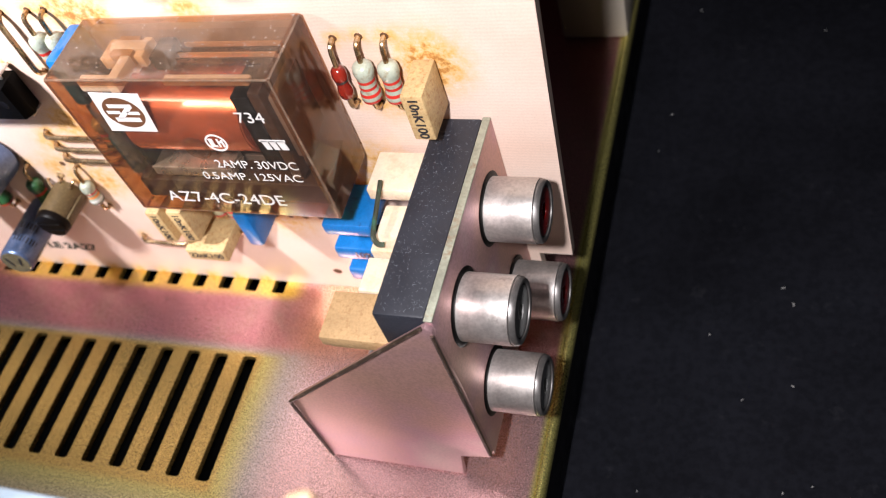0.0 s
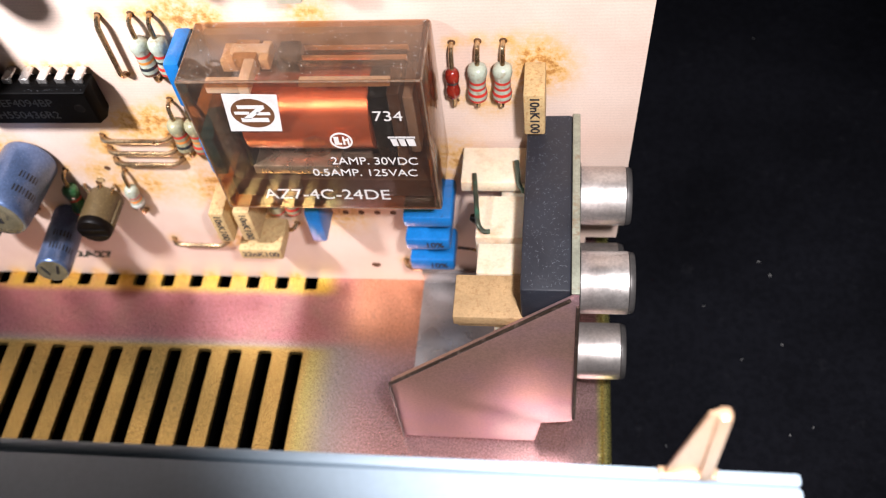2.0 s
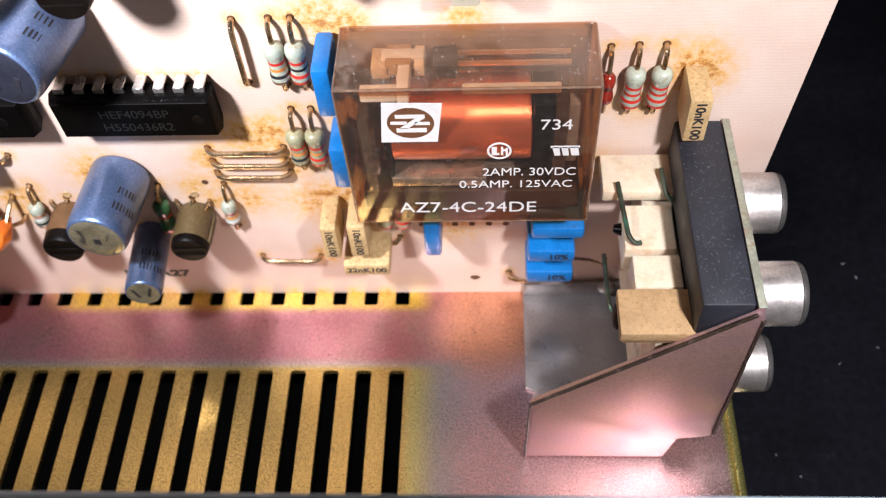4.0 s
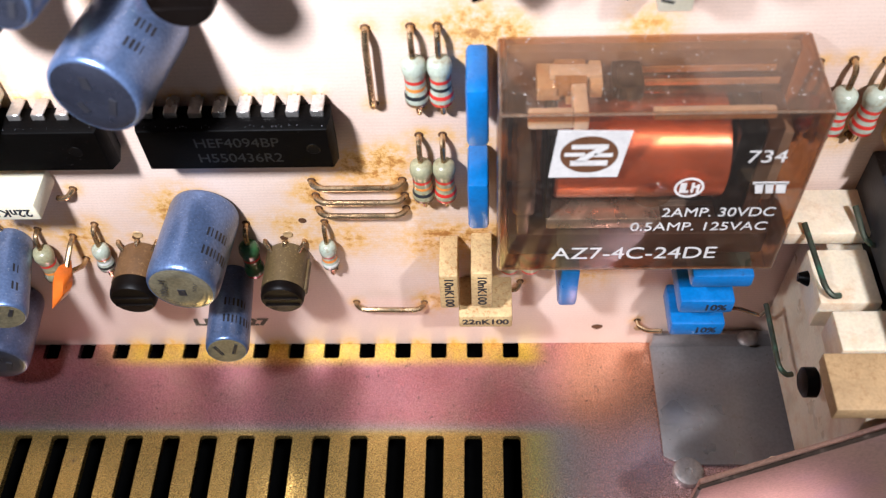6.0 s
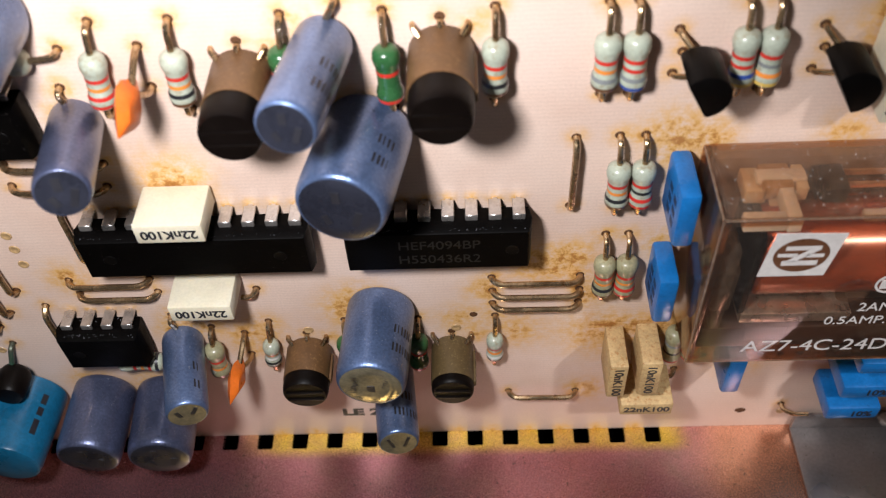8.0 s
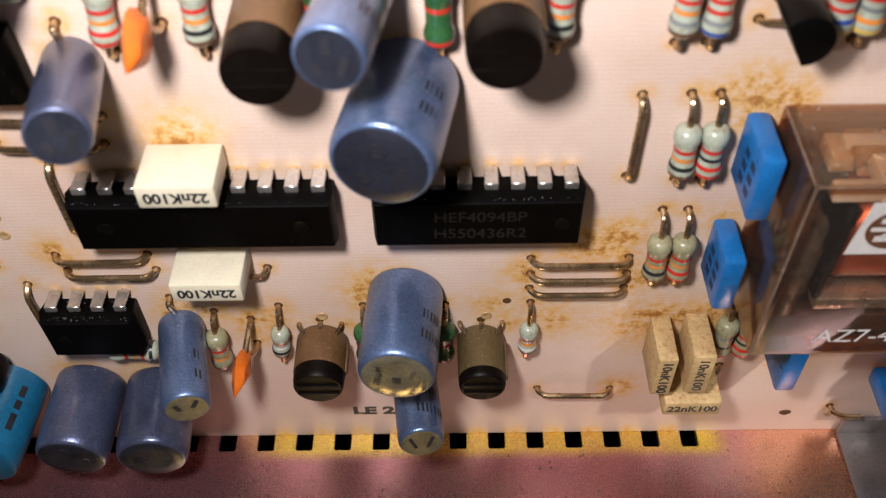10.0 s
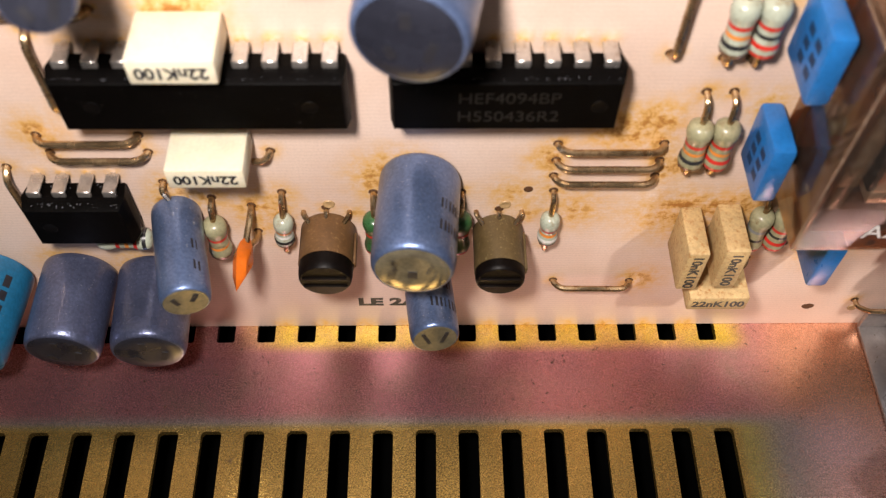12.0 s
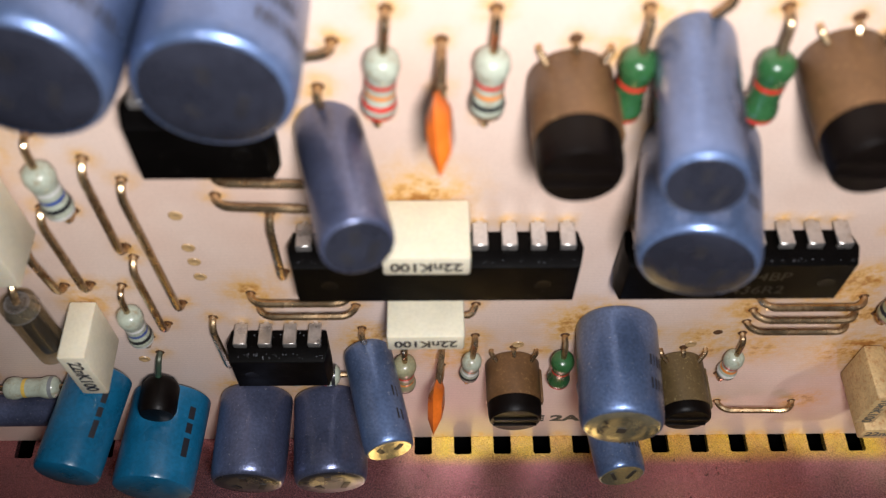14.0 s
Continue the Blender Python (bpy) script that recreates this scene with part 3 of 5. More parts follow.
def circuit_board():
    """Upright board; the attribute flux says how much dried flux, or painted yellow reflection at the foot, lies at
    each place.
    """
    def right(z):
        return 4.62 if z < 1.35 else 5.1 + (z - 1.35) * 0.043
    zs = [0.005 + i * 0.07 for i in range(20)] + [1.3499, 1.3501] + [1.42 + i * 0.075 for i in range(97)] + [9.2, 10.0, 11.0]
    us = [i / 250 for i in range(251)]
    co = np.array([(-13.5 + (right(z) + 13.5) * u, 0.0, z) for z in zs for u in us])
    flux = np.ones(len(co))
    for x, z, r in STAINS_AND_GLOW:
        d2 = ((co[:, 0] - x) ** 2 + (co[:, 2] - z) ** 2) / (r * r)
        flux *= 1 - 0.68 * np.exp(-d2 * 1.8)
    n, m = len(us), len(zs)
    bm = bmesh.new()
    lay = bm.verts.layers.float.new("flux")
    vs = [bm.verts.new(c) for c in co]
    for v, k in zip(vs, 1 - flux):
        v[lay] = k
    for j in range(m - 1):
        for i in range(n - 1):
            bm.faces.new((vs[j * n + i], vs[j * n + i + 1], vs[(j + 1) * n + i + 1], vs[(j + 1) * n + i]))
    rim = [j * n for j in range(m)] + [(m - 1) * n + i for i in range(1, n)] + [j * n + n - 1 for j in range(m - 2, -1, -1)] + [i for i in range(n - 2, 0, -1)]
    back = [bm.verts.new((co[i][0], 0.16, co[i][2])) for i in rim]
    for k in range(len(rim)):
        q = (k + 1) % len(rim)
        bm.faces.new((vs[rim[k]], vs[rim[q]], back[q], back[k]))
    bm.faces.new(back)
    ob = part("circuit_board", bm, MAT["board"], smooth=False)
    tagged(ob, "beige phenolic circuit board standing upright, stained with brown flux", "circuit board")
    return ob


STAINS_AND_GLOW = []
HOLES = []


def lead_in(x, z, r=0.16):
    HOLES.append((x, z))
    STAINS_AND_GLOW.append((x, z, r))


# ---- components ----
def wire_jumper(x1, z1, x2, z2, rise=0.13, r=0.038):
    j = thing("wire_jumper", (x1, 0, z1), "bare oxidised tinned-wire jumper soldered into the board", "wire jumper", "wire jumpers")
    d = Vector((x2 - x1, 0, z2 - z1))
    k = d.normalized() * 0.09
    pts = rounded([(0, 0.05, 0), (0, -0.05, 0), (k.x, -rise, k.z), (d.x - k.x, -rise, d.z - k.z), (d.x, -0.05, d.z), (d.x, 0.05, d.z)], 0.08)
    part("wire", tube(pts, r), MAT["wire"], j)
    lead_in(x1, z1)
    lead_in(x2, z2)


def resistor(x1, z1, x2, z2, bands, body="res", lift=0.16, thick=0.118, length=0.64, words="pale green resistor with colour bands lying on the board"):
    ob = thing("resistor", (x1, 0, z1), words, "resistor", "banded resistors")
    d = Vector((x2 - x1, 0, z2 - z1))
    w = d.normalized()
    mid = d * 0.54 + Vector((0, -lift, 0))
    a, b = mid - w * length / 2, mid + w * length / 2
    e, R = length, thick
    prof = [(0, 0.035), (0.015, R * 0.75), (0.05, R * 1.03), (0.12, R * 1.12), (0.17, R * 1.05), (0.215, R * 0.92), (e - 0.215, R * 0.92), (e - 0.17, R * 1.05), (e - 0.12, R * 1.12), (e - 0.05, R * 1.03), (e - 0.015, R * 0.75), (e, 0.035)]
    bd = part("body", lathe(prof, a, b, 20), MAT[body], ob)

    def radius(h):
        for (h0, r0), (h1, r1) in zip(prof, prof[1:]):
            if h0 <= h <= h1:
                return r0 + (r1 - r0) * (h - h0) / (h1 - h0)
    n = len(bands)
    for i, c in enumerate(bands):
        h = e * (0.40 + 0.48 * i / max(1, n - 1))
        t = 0.021
        part("band", lathe([(k, radius(k) + 0.003) for k in (h - t, h, h + t)], a, b, 20, closed=False), BAND[c], bd)
    for p, q in (((0, 0, 0), a), (tuple(d), b)):
        p = Vector(p)
        pts = rounded([p + Vector((0, 0.05, 0)), p + Vector((0, -lift * 0.9, 0)), Vector(q)], 0.1)
        part("lead", tube(pts, 0.032), MAT["wire"], ob)
    lead_in(x1, z1, 0.17)
    lead_in(x2, z2, 0.13)
    return ob


def electrolytic(x, z, R, L, dx=0.0, dz=0.0, sleeve="sleeve", end="can_end", marks=(), side_bars=True, label="", foot=0.012, lead=None, side=0.62):
    """A radial capacitor standing out from the board; dx, dz: how far its outer end leans."""
    ob = thing("electrolytic_capacitor", (x, 0, z), label or "blue-grey electrolytic capacitor standing out from the board", "capacitor", "electrolytic capacitors")
    tip = Vector((dx, -L, dz))
    start = Vector((dx * 0.05, -foot, dz * 0.05))
    H = (tip - start).length
    z += 0.035
    ob.location.z = z * CM
    b = min(0.12, R * 0.32)
    prof = [(0, R * 0.90), (0.02, R * 0.965), (0.05, R * 0.99), (0.09, R), (H - b * 1.5, R), (H - b * 0.85, R * 0.99), (H - b * 0.35, R * 0.965), (H - b * 0.06, R * 0.92), (H, R * 0.885)]
    s = part("sleeve", lathe(prof, start, tip, 40), MAT[sleeve], ob)
    way, sx, u = basis(tip - start)
    face = part("end_face", lathe([(0, R * 0.87), (0.006, R * 0.85), (0.004, R * 0.5), (0.004, 0.02)], tip - way * 0.001, tip + way, 32), MAT[end], ob)
    turn = Matrix(((-sx.x, u.x, -way.x, 0), (-sx.y, u.y, -way.y, 0), (-sx.z, u.z, -way.z, 0), (0, 0, 0, 1)))
    for cx, cz, w, h, ang in marks:
        bm = boxed(-w / 2, w / 2, -0.002, 0.006, -h / 2, h / 2)
        c, sn = math.cos(radians(ang)), math.sin(radians(ang))
        for v in bm.verts:
            px, pz = v.co.x * c - v.co.z * sn + cx, v.co.x * sn + v.co.z * c + cz
            v.co = tip + way * (0.008 - v.co.y) + Vector((px, 0, pz)) - way * way.dot(Vector((px, 0, pz)))
        part("print_bar", bm, MAT["print"], face, smooth=False)
    if side_bars:
        hw = min(0.06, H * 0.055)
        for h, letters in ((H * 0.50, ((0, 1), (0.5, 2), (1, 1))), (H * 0.72, ((0, 2), (0.5, 1), (1, 2), (1.5, 1)))):
            bm = bmesh.new()

            def stroke(h0, h1, a0, a1):
                rows = [[bm.verts.new(start + way * hh + (Vector((1, 0, 0)) * math.sin(a) + Vector((0, 0, 1)) * math.cos(a)) * (R + 0.004)) for a in (a0, (a0 + a1) / 2, a1)] for hh in (h0, h1)]
                for i in range(2):
                    bm.faces.new((rows[0][i], rows[0][i + 1], rows[1][i + 1], rows[1][i]))
            step, wide = 0.105 / R, 0.024 / R
            for place, kind in letters:
                a = side + place * 2 * step
                stroke(h - hw, h + hw, a, a + wide)
                stroke(h - hw, h + hw, a + 2.2 * wide, a + (2.2 + 0.6 * kind) * wide)
            part("print_bar", bm, MAT["print"], s)
    for k in (-1, 1):
        part("lead", tube([(0, 0.05, k * 0.12), (0, -foot - 0.02, k * 0.12)], 0.03), MAT["wire"], ob)
    if lead:
        lx, lz = lead
        part("lead", tube(rounded([(lx - x, 0.05, lz - z), (lx - x, -0.12, lz - z), (start.x, start.y - 0.02, start.z + R * 0.6)], 0.06), 0.034), MAT["wire"], ob)
        lead_in(lx, lz, 0.2)
    STAINS_AND_GLOW.append((x - R * 0.4, z + R * 0.4, R * 1.0))
    return ob


def film_box(x0, x1, z0, z1, H, words, text="", turn=0.0, size=0.17, mat="cream", width=None, at=(0, 0), lead=None, group="cream film capacitors", bev=0.025, side_print=False):
    ob = thing("film_capacitor", ((x0 + x1) / 2, 0, (z0 + z1) / 2), words, "capacitor", group)
    hx, hz = (x1 - x0) / 2, (z1 - z0) / 2
    b = part("body", boxed(-hx, hx, -H, -0.03, -hz, hz, bevel=bev), MAT[mat], ob)
    if text:
        lettering(text, size, MAT["print"], b, (at[0], -H - 0.002, at[1]), turn, width=width, bold=0.005)
    if side_print:
        for row in range(2):
            for col in range(3):
                y0, z0b = -H + 0.12 + row * 0.2, -0.2 + col * 0.15
                part("print_bar", boxed(-hx - 0.003, -hx + 0.004, y0, y0 + 0.12, z0b, z0b + 0.09), MAT["print_blue"], b, smooth=False)
    for k in (-1, 1):
        p = (k * hx * 0.7, 0) if hx > hz else (0, k * hz * 0.7)
        part("lead", tube([(p[0], 0.05, p[1]), (p[0], -0.05, p[1])], 0.03), MAT["wire"], ob)
    if lead:
        sx = 1 if lead[0] > (x0 + x1) / 2 else -1
        lx, lz = lead[0] - (x0 + x1) / 2, lead[1] - (z0 + z1) / 2
        part("lead", tube(rounded([(sx * hx * 0.9, -0.1, lz - 0.05), (lx - sx * 0.05, -0.12, lz - 0.03), (lx, -0.02, lz), (lx, 0.05, lz)], 0.06), 0.035), MAT["wire"], ob)
        lead_in(*lead)
    STAINS_AND_GLOW.append(((x0 + x1) / 2, z1 - 0.1, max(hx, hz) * 0.9))
    return ob


def dip_chip(name_words, x_first, z_row, pins, text=(), dimples=(), top=0.42, half=0.33):
    """A dual-in-line chip; x_first: its first visible pin, rows 0.78 apart."""
    P, W = 0.2555, 0.78
    x0, x1 = x_first - 0.14, x_first + P * (pins - 1) + 0.14
    cx, cz = (x0 + x1) / 2, z_row - W / 2
    ob = thing("chip", (cx, 0, cz), name_words, "integrated circuit", "dual-in-line chips")
    h = (x1 - x0) / 2
    bm = bmesh.new()
    rows = []
    for y, g in ((-0.06, 0.03), (-0.24, 0.0), (-0.26, 0.0), (-top + 0.01, 0.035), (-top, 0.045)):
        rows.append([bm.verts.new((sx * (h - g), y, sz * (half - g))) for sx, sz in ((-1, -1), (1, -1), (1, 1), (-1, 1))])
    for a, b in zip(rows, rows[1:]):
        for i in range(4):
            bm.faces.new((a[i], a[(i + 1) % 4], b[(i + 1) % 4], b[i]))
    bm.faces.new(rows[0])
    bm.faces.new(rows[-1][::-1])
    body = part("body", bm, MAT["ic"], ob)
    for i in range(pins):
        px = x_first - cx + P * i
        for s in (1, -1):
            z = s * W / 2
            bm = bmesh.new()
            box(bm, px - 0.068, px + 0.068, -0.268, -0.235, min(z, s * half * 0.97), max(z, s * half * 0.97), 0.008, 1)
            box(bm, px - 0.068, px + 0.068, -0.268, -0.02, z - 0.014, z + 0.014, 0.008, 1)
            box(bm, px - 0.026, px + 0.026, -0.03, 0.04, z - 0.009, z + 0.009)
            part("pin", bm, MAT["pin"], ob)
            if s == 1:
                STAINS_AND_GLOW.append((cx + px, cz + z, 0.13))
    for k, (words, size, z) in enumerate(text):
        lettering(words, size, MAT["ic_mark"], body, (0.02, -top - 0.001, z))
    for dx in dimples:
        part("dimple", lathe([(0, 0.075), (0.004, 0.07), (0.002, 0.055), (0.002, 0.01)], (dx, -top, 0), (dx, -1, 0), 20), MAT["black"], body)
    return ob


def round_transistor(x, z, R, L, mat="brown", flip=1, dark=0.3):
    ob = thing("transistor", (x, 0, z), "round " + mat + " plastic transistor with a ribbed dark end", "transistor", "round transistors")
    H = L - dark
    b = part("body", lathe([(0, R * 0.93), (0.03, R), (H - 0.03, R), (H - 0.015, R)], (0, -0.015, 0), (0, -L, 0), 34), MAT[mat], ob)
    part("end_cap", lathe([(0, R * 0.97), (dark * 0.55, R * 0.97), (dark * 0.9, R * 0.93), (dark, R * 0.88), (dark + 0.004, 0.02)], (0, -H, 0), (0, -L - 1, 0), 34), MAT["dark_dip"], ob, "glossy dark end")
    for k in (-0.28, 0.22):
        w = R * 0.78
        part("rib", boxed(-w, w, -L - 0.022, -L + 0.01, k * R - 0.012, k * R + 0.012, bevel=0.005), MAT["dark_dip"], b)
    part("key_tab", boxed(R * 0.9 * flip - 0.05, R * 0.9 * flip + 0.05, -H, -0.12, -0.06, 0.06, bevel=0.02), MAT[mat], b)
    for k, lz in ((-0.25, 0.3), (0.0, R + 0.03), (0.25, 0.3)):
        part("lead", tube(rounded([(k, 0.05, lz), (k, -0.05, lz), (k * 0.6, -0.14, lz * 0.6)], 0.03), 0.028), MAT["wire"], ob)
    HOLES.append((x, z + R + 0.06))
    STAINS_AND_GLOW.append((x, z + R + 0.06, 0.12))
    STAINS_AND_GLOW.append((x + 0.3 * flip, z + R * 0.8, 0.2))
    return ob


def small_transistor(x, z, turn):
    """A D-shaped plastic transistor lying out from the board, flat side turned."""
    ob = thing("transistor", (x, 0, z), "black plastic transistor with one flat side", "transistor", "flat-sided transistors")
    pts = [(0.23 * math.cos(a), 0.23 * math.sin(a)) for a in (radians(d) for d in range(-28, 209, 12))]
    c, s = math.cos(radians(turn)), math.sin(radians(turn))
    pts = [(px * c - pz * s, px * s + pz * c) for px, pz in pts]
    part("body", prism(pts, -0.62, -0.16, 0.012), MAT["black"], ob)
    for k in (-0.2, 0.0, 0.2):
        lx, lz = -0.06 * abs(k) / 0.2, k * 1.25
        part("lead", tube(rounded([(lx - 0.12, 0.05, lz + 0.05), (lx - 0.12, -0.06, lz + 0.05), (0, -0.2, k * 0.5)], 0.05), 0.03), MAT["wire"], ob)
        lead_in(x + lx - 0.12, z + lz + 0.05, 0.14)


def disc_capacitor(x, z1, z2, reach, lean, words, wide=0.22, turn=0.0):
    """A dipped disc drawn to a point at its outer end, its broad sides turned by some degrees."""
    ob = thing("disc_capacitor", (x, 0, z1), words, "capacitor", "orange disc capacitors")
    zm = (z2 - z1) / 2
    base, tip = Vector((lean * 0.3, -reach * 0.26, zm * 0.8)), Vector((lean, -reach, zm))
    across = Vector((math.sin(radians(turn)), 0, math.cos(radians(turn))))
    flat = Vector((math.cos(radians(turn)), 0, -math.sin(radians(turn))))
    line = ((0.0, 0.02), (0.12, 0.4), (0.3, 0.9), (0.45, 1.0), (0.6, 0.82), (0.8, 0.42), (1.0, 0.03))
    ring = [base.lerp(tip, k) + across * wide * w for k, w in line] + [base.lerp(tip, k) - across * wide * w for k, w in line[::-1]]
    mid = base.lerp(tip, 0.5)
    n = len(ring)
    bm = bmesh.new()
    outer = [bm.verts.new(p) for p in ring]
    for s in (-1, 1):
        row = [bm.verts.new(mid.lerp(p, 0.5) + flat * s * 0.075) for p in ring]
        bm.faces.new(row[::s])
        for i in range(n):
            bm.faces.new((row[i], row[(i + 1) % n], outer[(i + 1) % n], outer[i]))
    part("body", bm, MAT["orange"], ob)
    for lz in (0, z2 - z1):
        part("lead", tube(rounded([(0, 0.05, lz), (0, -0.12, lz), base.lerp(tip, 0.2) + Vector((0, 0, (0.05 if lz == 0 else -0.06)))], 0.08), 0.036), MAT["wire"], ob)
        lead_in(x, z1 + lz, 0.13)


def film_roll(x, z, R, L, dx, words, bars):
    ob = thing("film_capacitor", (x, 0, z), words, "capacitor", "turquoise round capacitors")
    tip = Vector((dx, -L, 0))
    H = tip.length
    b = part("body", lathe([(0, R * 0.9), (0.03, R), (H - 0.06, R), (H - 0.02, R * 0.97), (H, R * 0.88), (H + 0.008, 0.05)], (0, -0.04, 0), tip, 36), MAT["cyan"], ob)
    for h0, h1, a in bars:
        bm = bmesh.new()
        vs = []
        for k in range(4):
            aa = a + (k - 1.5) * 0.06
            vs.append([bm.verts.new(Vector((dx * h / H, -h, 0)) + Vector((math.sin(aa), 0, math.cos(aa))) * (R + 0.004)) for h in (h0, h1)])
        for p, q in zip(vs, vs[1:]):
            bm.faces.new((p[0], p[1], q[1], q[0]))
        part("print_bar", bm, MAT["print"], b)
    part("lead", tube([(0, 0.05, 0), (0, -0.06, 0)], 0.04), MAT["wire"], ob)
    return ob


def relay():
    x0, x1, z0, z1, D = -0.36, 2.64, 3.46, 5.89, 1.14
    cx, cz = (x0 + x1) / 2, (z0 + z1) / 2
    ob = thing("relay", (cx, 0, cz), "smoky transparent relay with a copper coil inside", "relay")
    hx, hz, w = (x1 - x0) / 2, (z1 - z0) / 2, 0.09
    shell = part("cover", boxed(-hx, hx, -D, -0.06, -hz, hz, bevel=0.045), MAT["relay_shell"], ob, "smoky brown transparent cover")
    for name, b in (("rim", (-hx + 0.015, -hx + w, -D + 0.015, -0.08, -hz + 0.02, hz - 0.02)), ("rim", (hx - w, hx - 0.015, -D + 0.015, -0.08, -hz + 0.02, hz - 0.02)),
                    ("rim", (-hx + w, hx - w, -D + 0.015, -0.08, -hz + 0.015, -hz + w))):
        part(name, boxed(*b, bevel=0.01), MAT["relay_rim"], shell)
    # thin pale tubes added as the bright lines light draws on the edges
    e, d = 0.03, 0.024
    for a, b in (((-hx + e, -D + d, hz - d), (hx - e, -D + d, hz - d)), ((-hx + d, -D + d, hz - e), (-hx + d, -D + d, -hz + e)), ((hx - d, -D + d, hz - e), (hx - d, -D + d, -hz + e)),
                 ((-hx + e, -D + d, -hz + d), (hx - e, -D + d, -hz + d)), ((-hx + d, -D + e, hz - d), (-hx + d, -0.1, hz - d)), ((hx - d, -D + e, hz - d), (hx - d, -0.1, hz - d))):
        part("edge", tube([a, b], 0.017, 6), MAT["relay_edge_glint"], shell)
    part("gate_mark", lathe([(0, 0.185), (0.012, 0.175), (0.012, 0.155), (0.002, 0.13), (0.001, 0.01)], (1.17 - cx, -D + 0.002, 4.76 - cz), (1.17 - cx, -9, 4.76 - cz), 30), MAT["relay_shell"], shell, "round moulding mark")
    # extra pane whose haze imitates light reflected off the top of the cover
    part("scuffed_top", boxed(-hx + 0.05, hx - 0.05, -D + 0.05, -0.1, hz - 0.04, hz - 0.012, bevel=0.008), MAT["relay_top_glare"], shell, "added hazy pane painting the light reflected by the cover's top")
    # added bar imitating the pale strip of light refracted in the cover's wall
    part("stiffener", boxed(-hx + 0.14, hx - 0.14, -D + 0.03, -D + 0.09, hz - 0.13, hz - 0.05, bevel=0.02), MAT["relay_shell"], shell)
    part("base", boxed(-hx + 0.1, hx - 0.1, -0.2, -0.07, -hz + 0.1, hz - 0.1, bevel=0.02), MAT["relay_base"], ob)
    coil = part("coil", lathe([(0, 0.50), (0.02, 0.54), (1.66, 0.54), (1.68, 0.50)], (-0.93, -0.555, 0.20), (1, -0.555, 0.20), 40), MAT["copper"], ob, "copper wire coil")
    for px, t in ((-1.02, 0.07), (0.76, 0.24)):
        part("flange", boxed(px, px + t, -1.0, -0.2, -0.46, 0.80, bevel=0.02), MAT["black"], ob, "black bobbin flange")
    part("armature", boxed(-0.98, 0.20, -1.02, -0.7, -0.60, -0.44, bevel=0.015), MAT["pin"], ob)
    part("lower_frame", boxed(-1.38, 1.38, -0.98, -0.2, -hz + 0.1, -hz + 0.46, bevel=0.03), MAT["relay_dark"], ob, "dark brown moulded frame")
    part("side_frame", boxed(1.0, 1.16, -1.0, -0.25, -0.62, 0.86, bevel=0.03), MAT["relay_dark"], ob)
    part("slide", boxed(-0.86, -0.40, -1.0, -0.72, -0.98, -0.72, bevel=0.03), MAT["clear"], ob)
    part("card", boxed(-0.80, -0.66, -1.0, -0.3, 0.86, 1.04, bevel=0.02), MAT["pale_card"], ob, "pale nylon card")
    part("card_head", boxed(-1.0, -0.50, -0.46, -0.3, 0.86, 1.06, bevel=0.02), MAT["pale_card"], ob)
    part("card_foot", boxed(-1.22, -0.80, -0.98, -0.84, 0.86, 1.02, bevel=0.02), MAT["pale_card"], ob)
    part("black_block", boxed(-0.36, -0.12, -0.62, -0.26, 0.86, 1.06, bevel=0.02), MAT["black"], ob)
    part("long_strip", boxed(-0.06, 1.06, -0.94, -0.82, 0.92, 1.0, bevel=0.02), MAT["pale_card"], ob)
    part("yoke", boxed(-0.95, 0.95, -0.60, -0.3, -0.86, -0.66, bevel=0.015), MAT["plate"], ob)
    part("clear_frame", boxed(-1.34, -1.1, -1.0, -0.25, -0.42, 0.30, bevel=0.05), MAT["clear"], ob)
    part("clear_frame", boxed(-1.30, -1.16, -1.03, -0.6, -0.7, 0.62, bevel=0.04), MAT["clear"], ob)
    for px, pw, pz, mat in ((-1.12, 0.22, 0.92, "nylon"), (-0.62, 0.12, 0.95, "nylon"), (-0.40, 0.20, 0.93, "black"), (-0.95, 0.30, 0.97, "nylon_dusty"), (-0.84, 0.16, 0.86, "nylon")):
        part("contact_block", boxed(px, px + pw, -0.56, -0.22, pz - 0.1, pz + 0.08, bevel=0.015), MAT[mat], ob)
    for k in range(4):
        part("contact_spring", boxed(-0.12, 1.2, -0.50 + k * 0.09, -0.48 + k * 0.09, 0.84, 0.93, bevel=0.005), MAT["tab" if k % 2 else "dark_metal"], ob)
    part("end_block", boxed(1.16, 1.30, -0.9, -0.25, -0.3, 0.7, bevel=0.03), MAT["relay_base"], ob)
    for k in range(12):
        px = -1.34 + k * 0.25
        part("pin", boxed(px, px + 0.05, -0.08, 0.04, -hz + 0.15, -hz + 0.18), MAT["wire"], ob)
    W = MAT["print_white"]
    y = -D - 0.003
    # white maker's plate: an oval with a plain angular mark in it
    logo = part("marking_plate", prism([(0.185 - cx, 5.70 - cz), (0.865 - cx, 5.68 - cz), (0.785 - cx, 5.05 - cz), (0.125 - cx, 5.05 - cz)], y - 0.004, y + 0.002), W, ob, "white printed marking plate", smooth=False)
    oc = Vector((0.49 - cx, 0, 5.37 - cz))
    part("oval", prism([(oc.x + 0.27 * math.cos(a), oc.z + 0.25 * math.sin(a)) for a in (math.tau * i / 36 for i in range(36))], y - 0.006, y), BAND["brown"], logo, smooth=False)
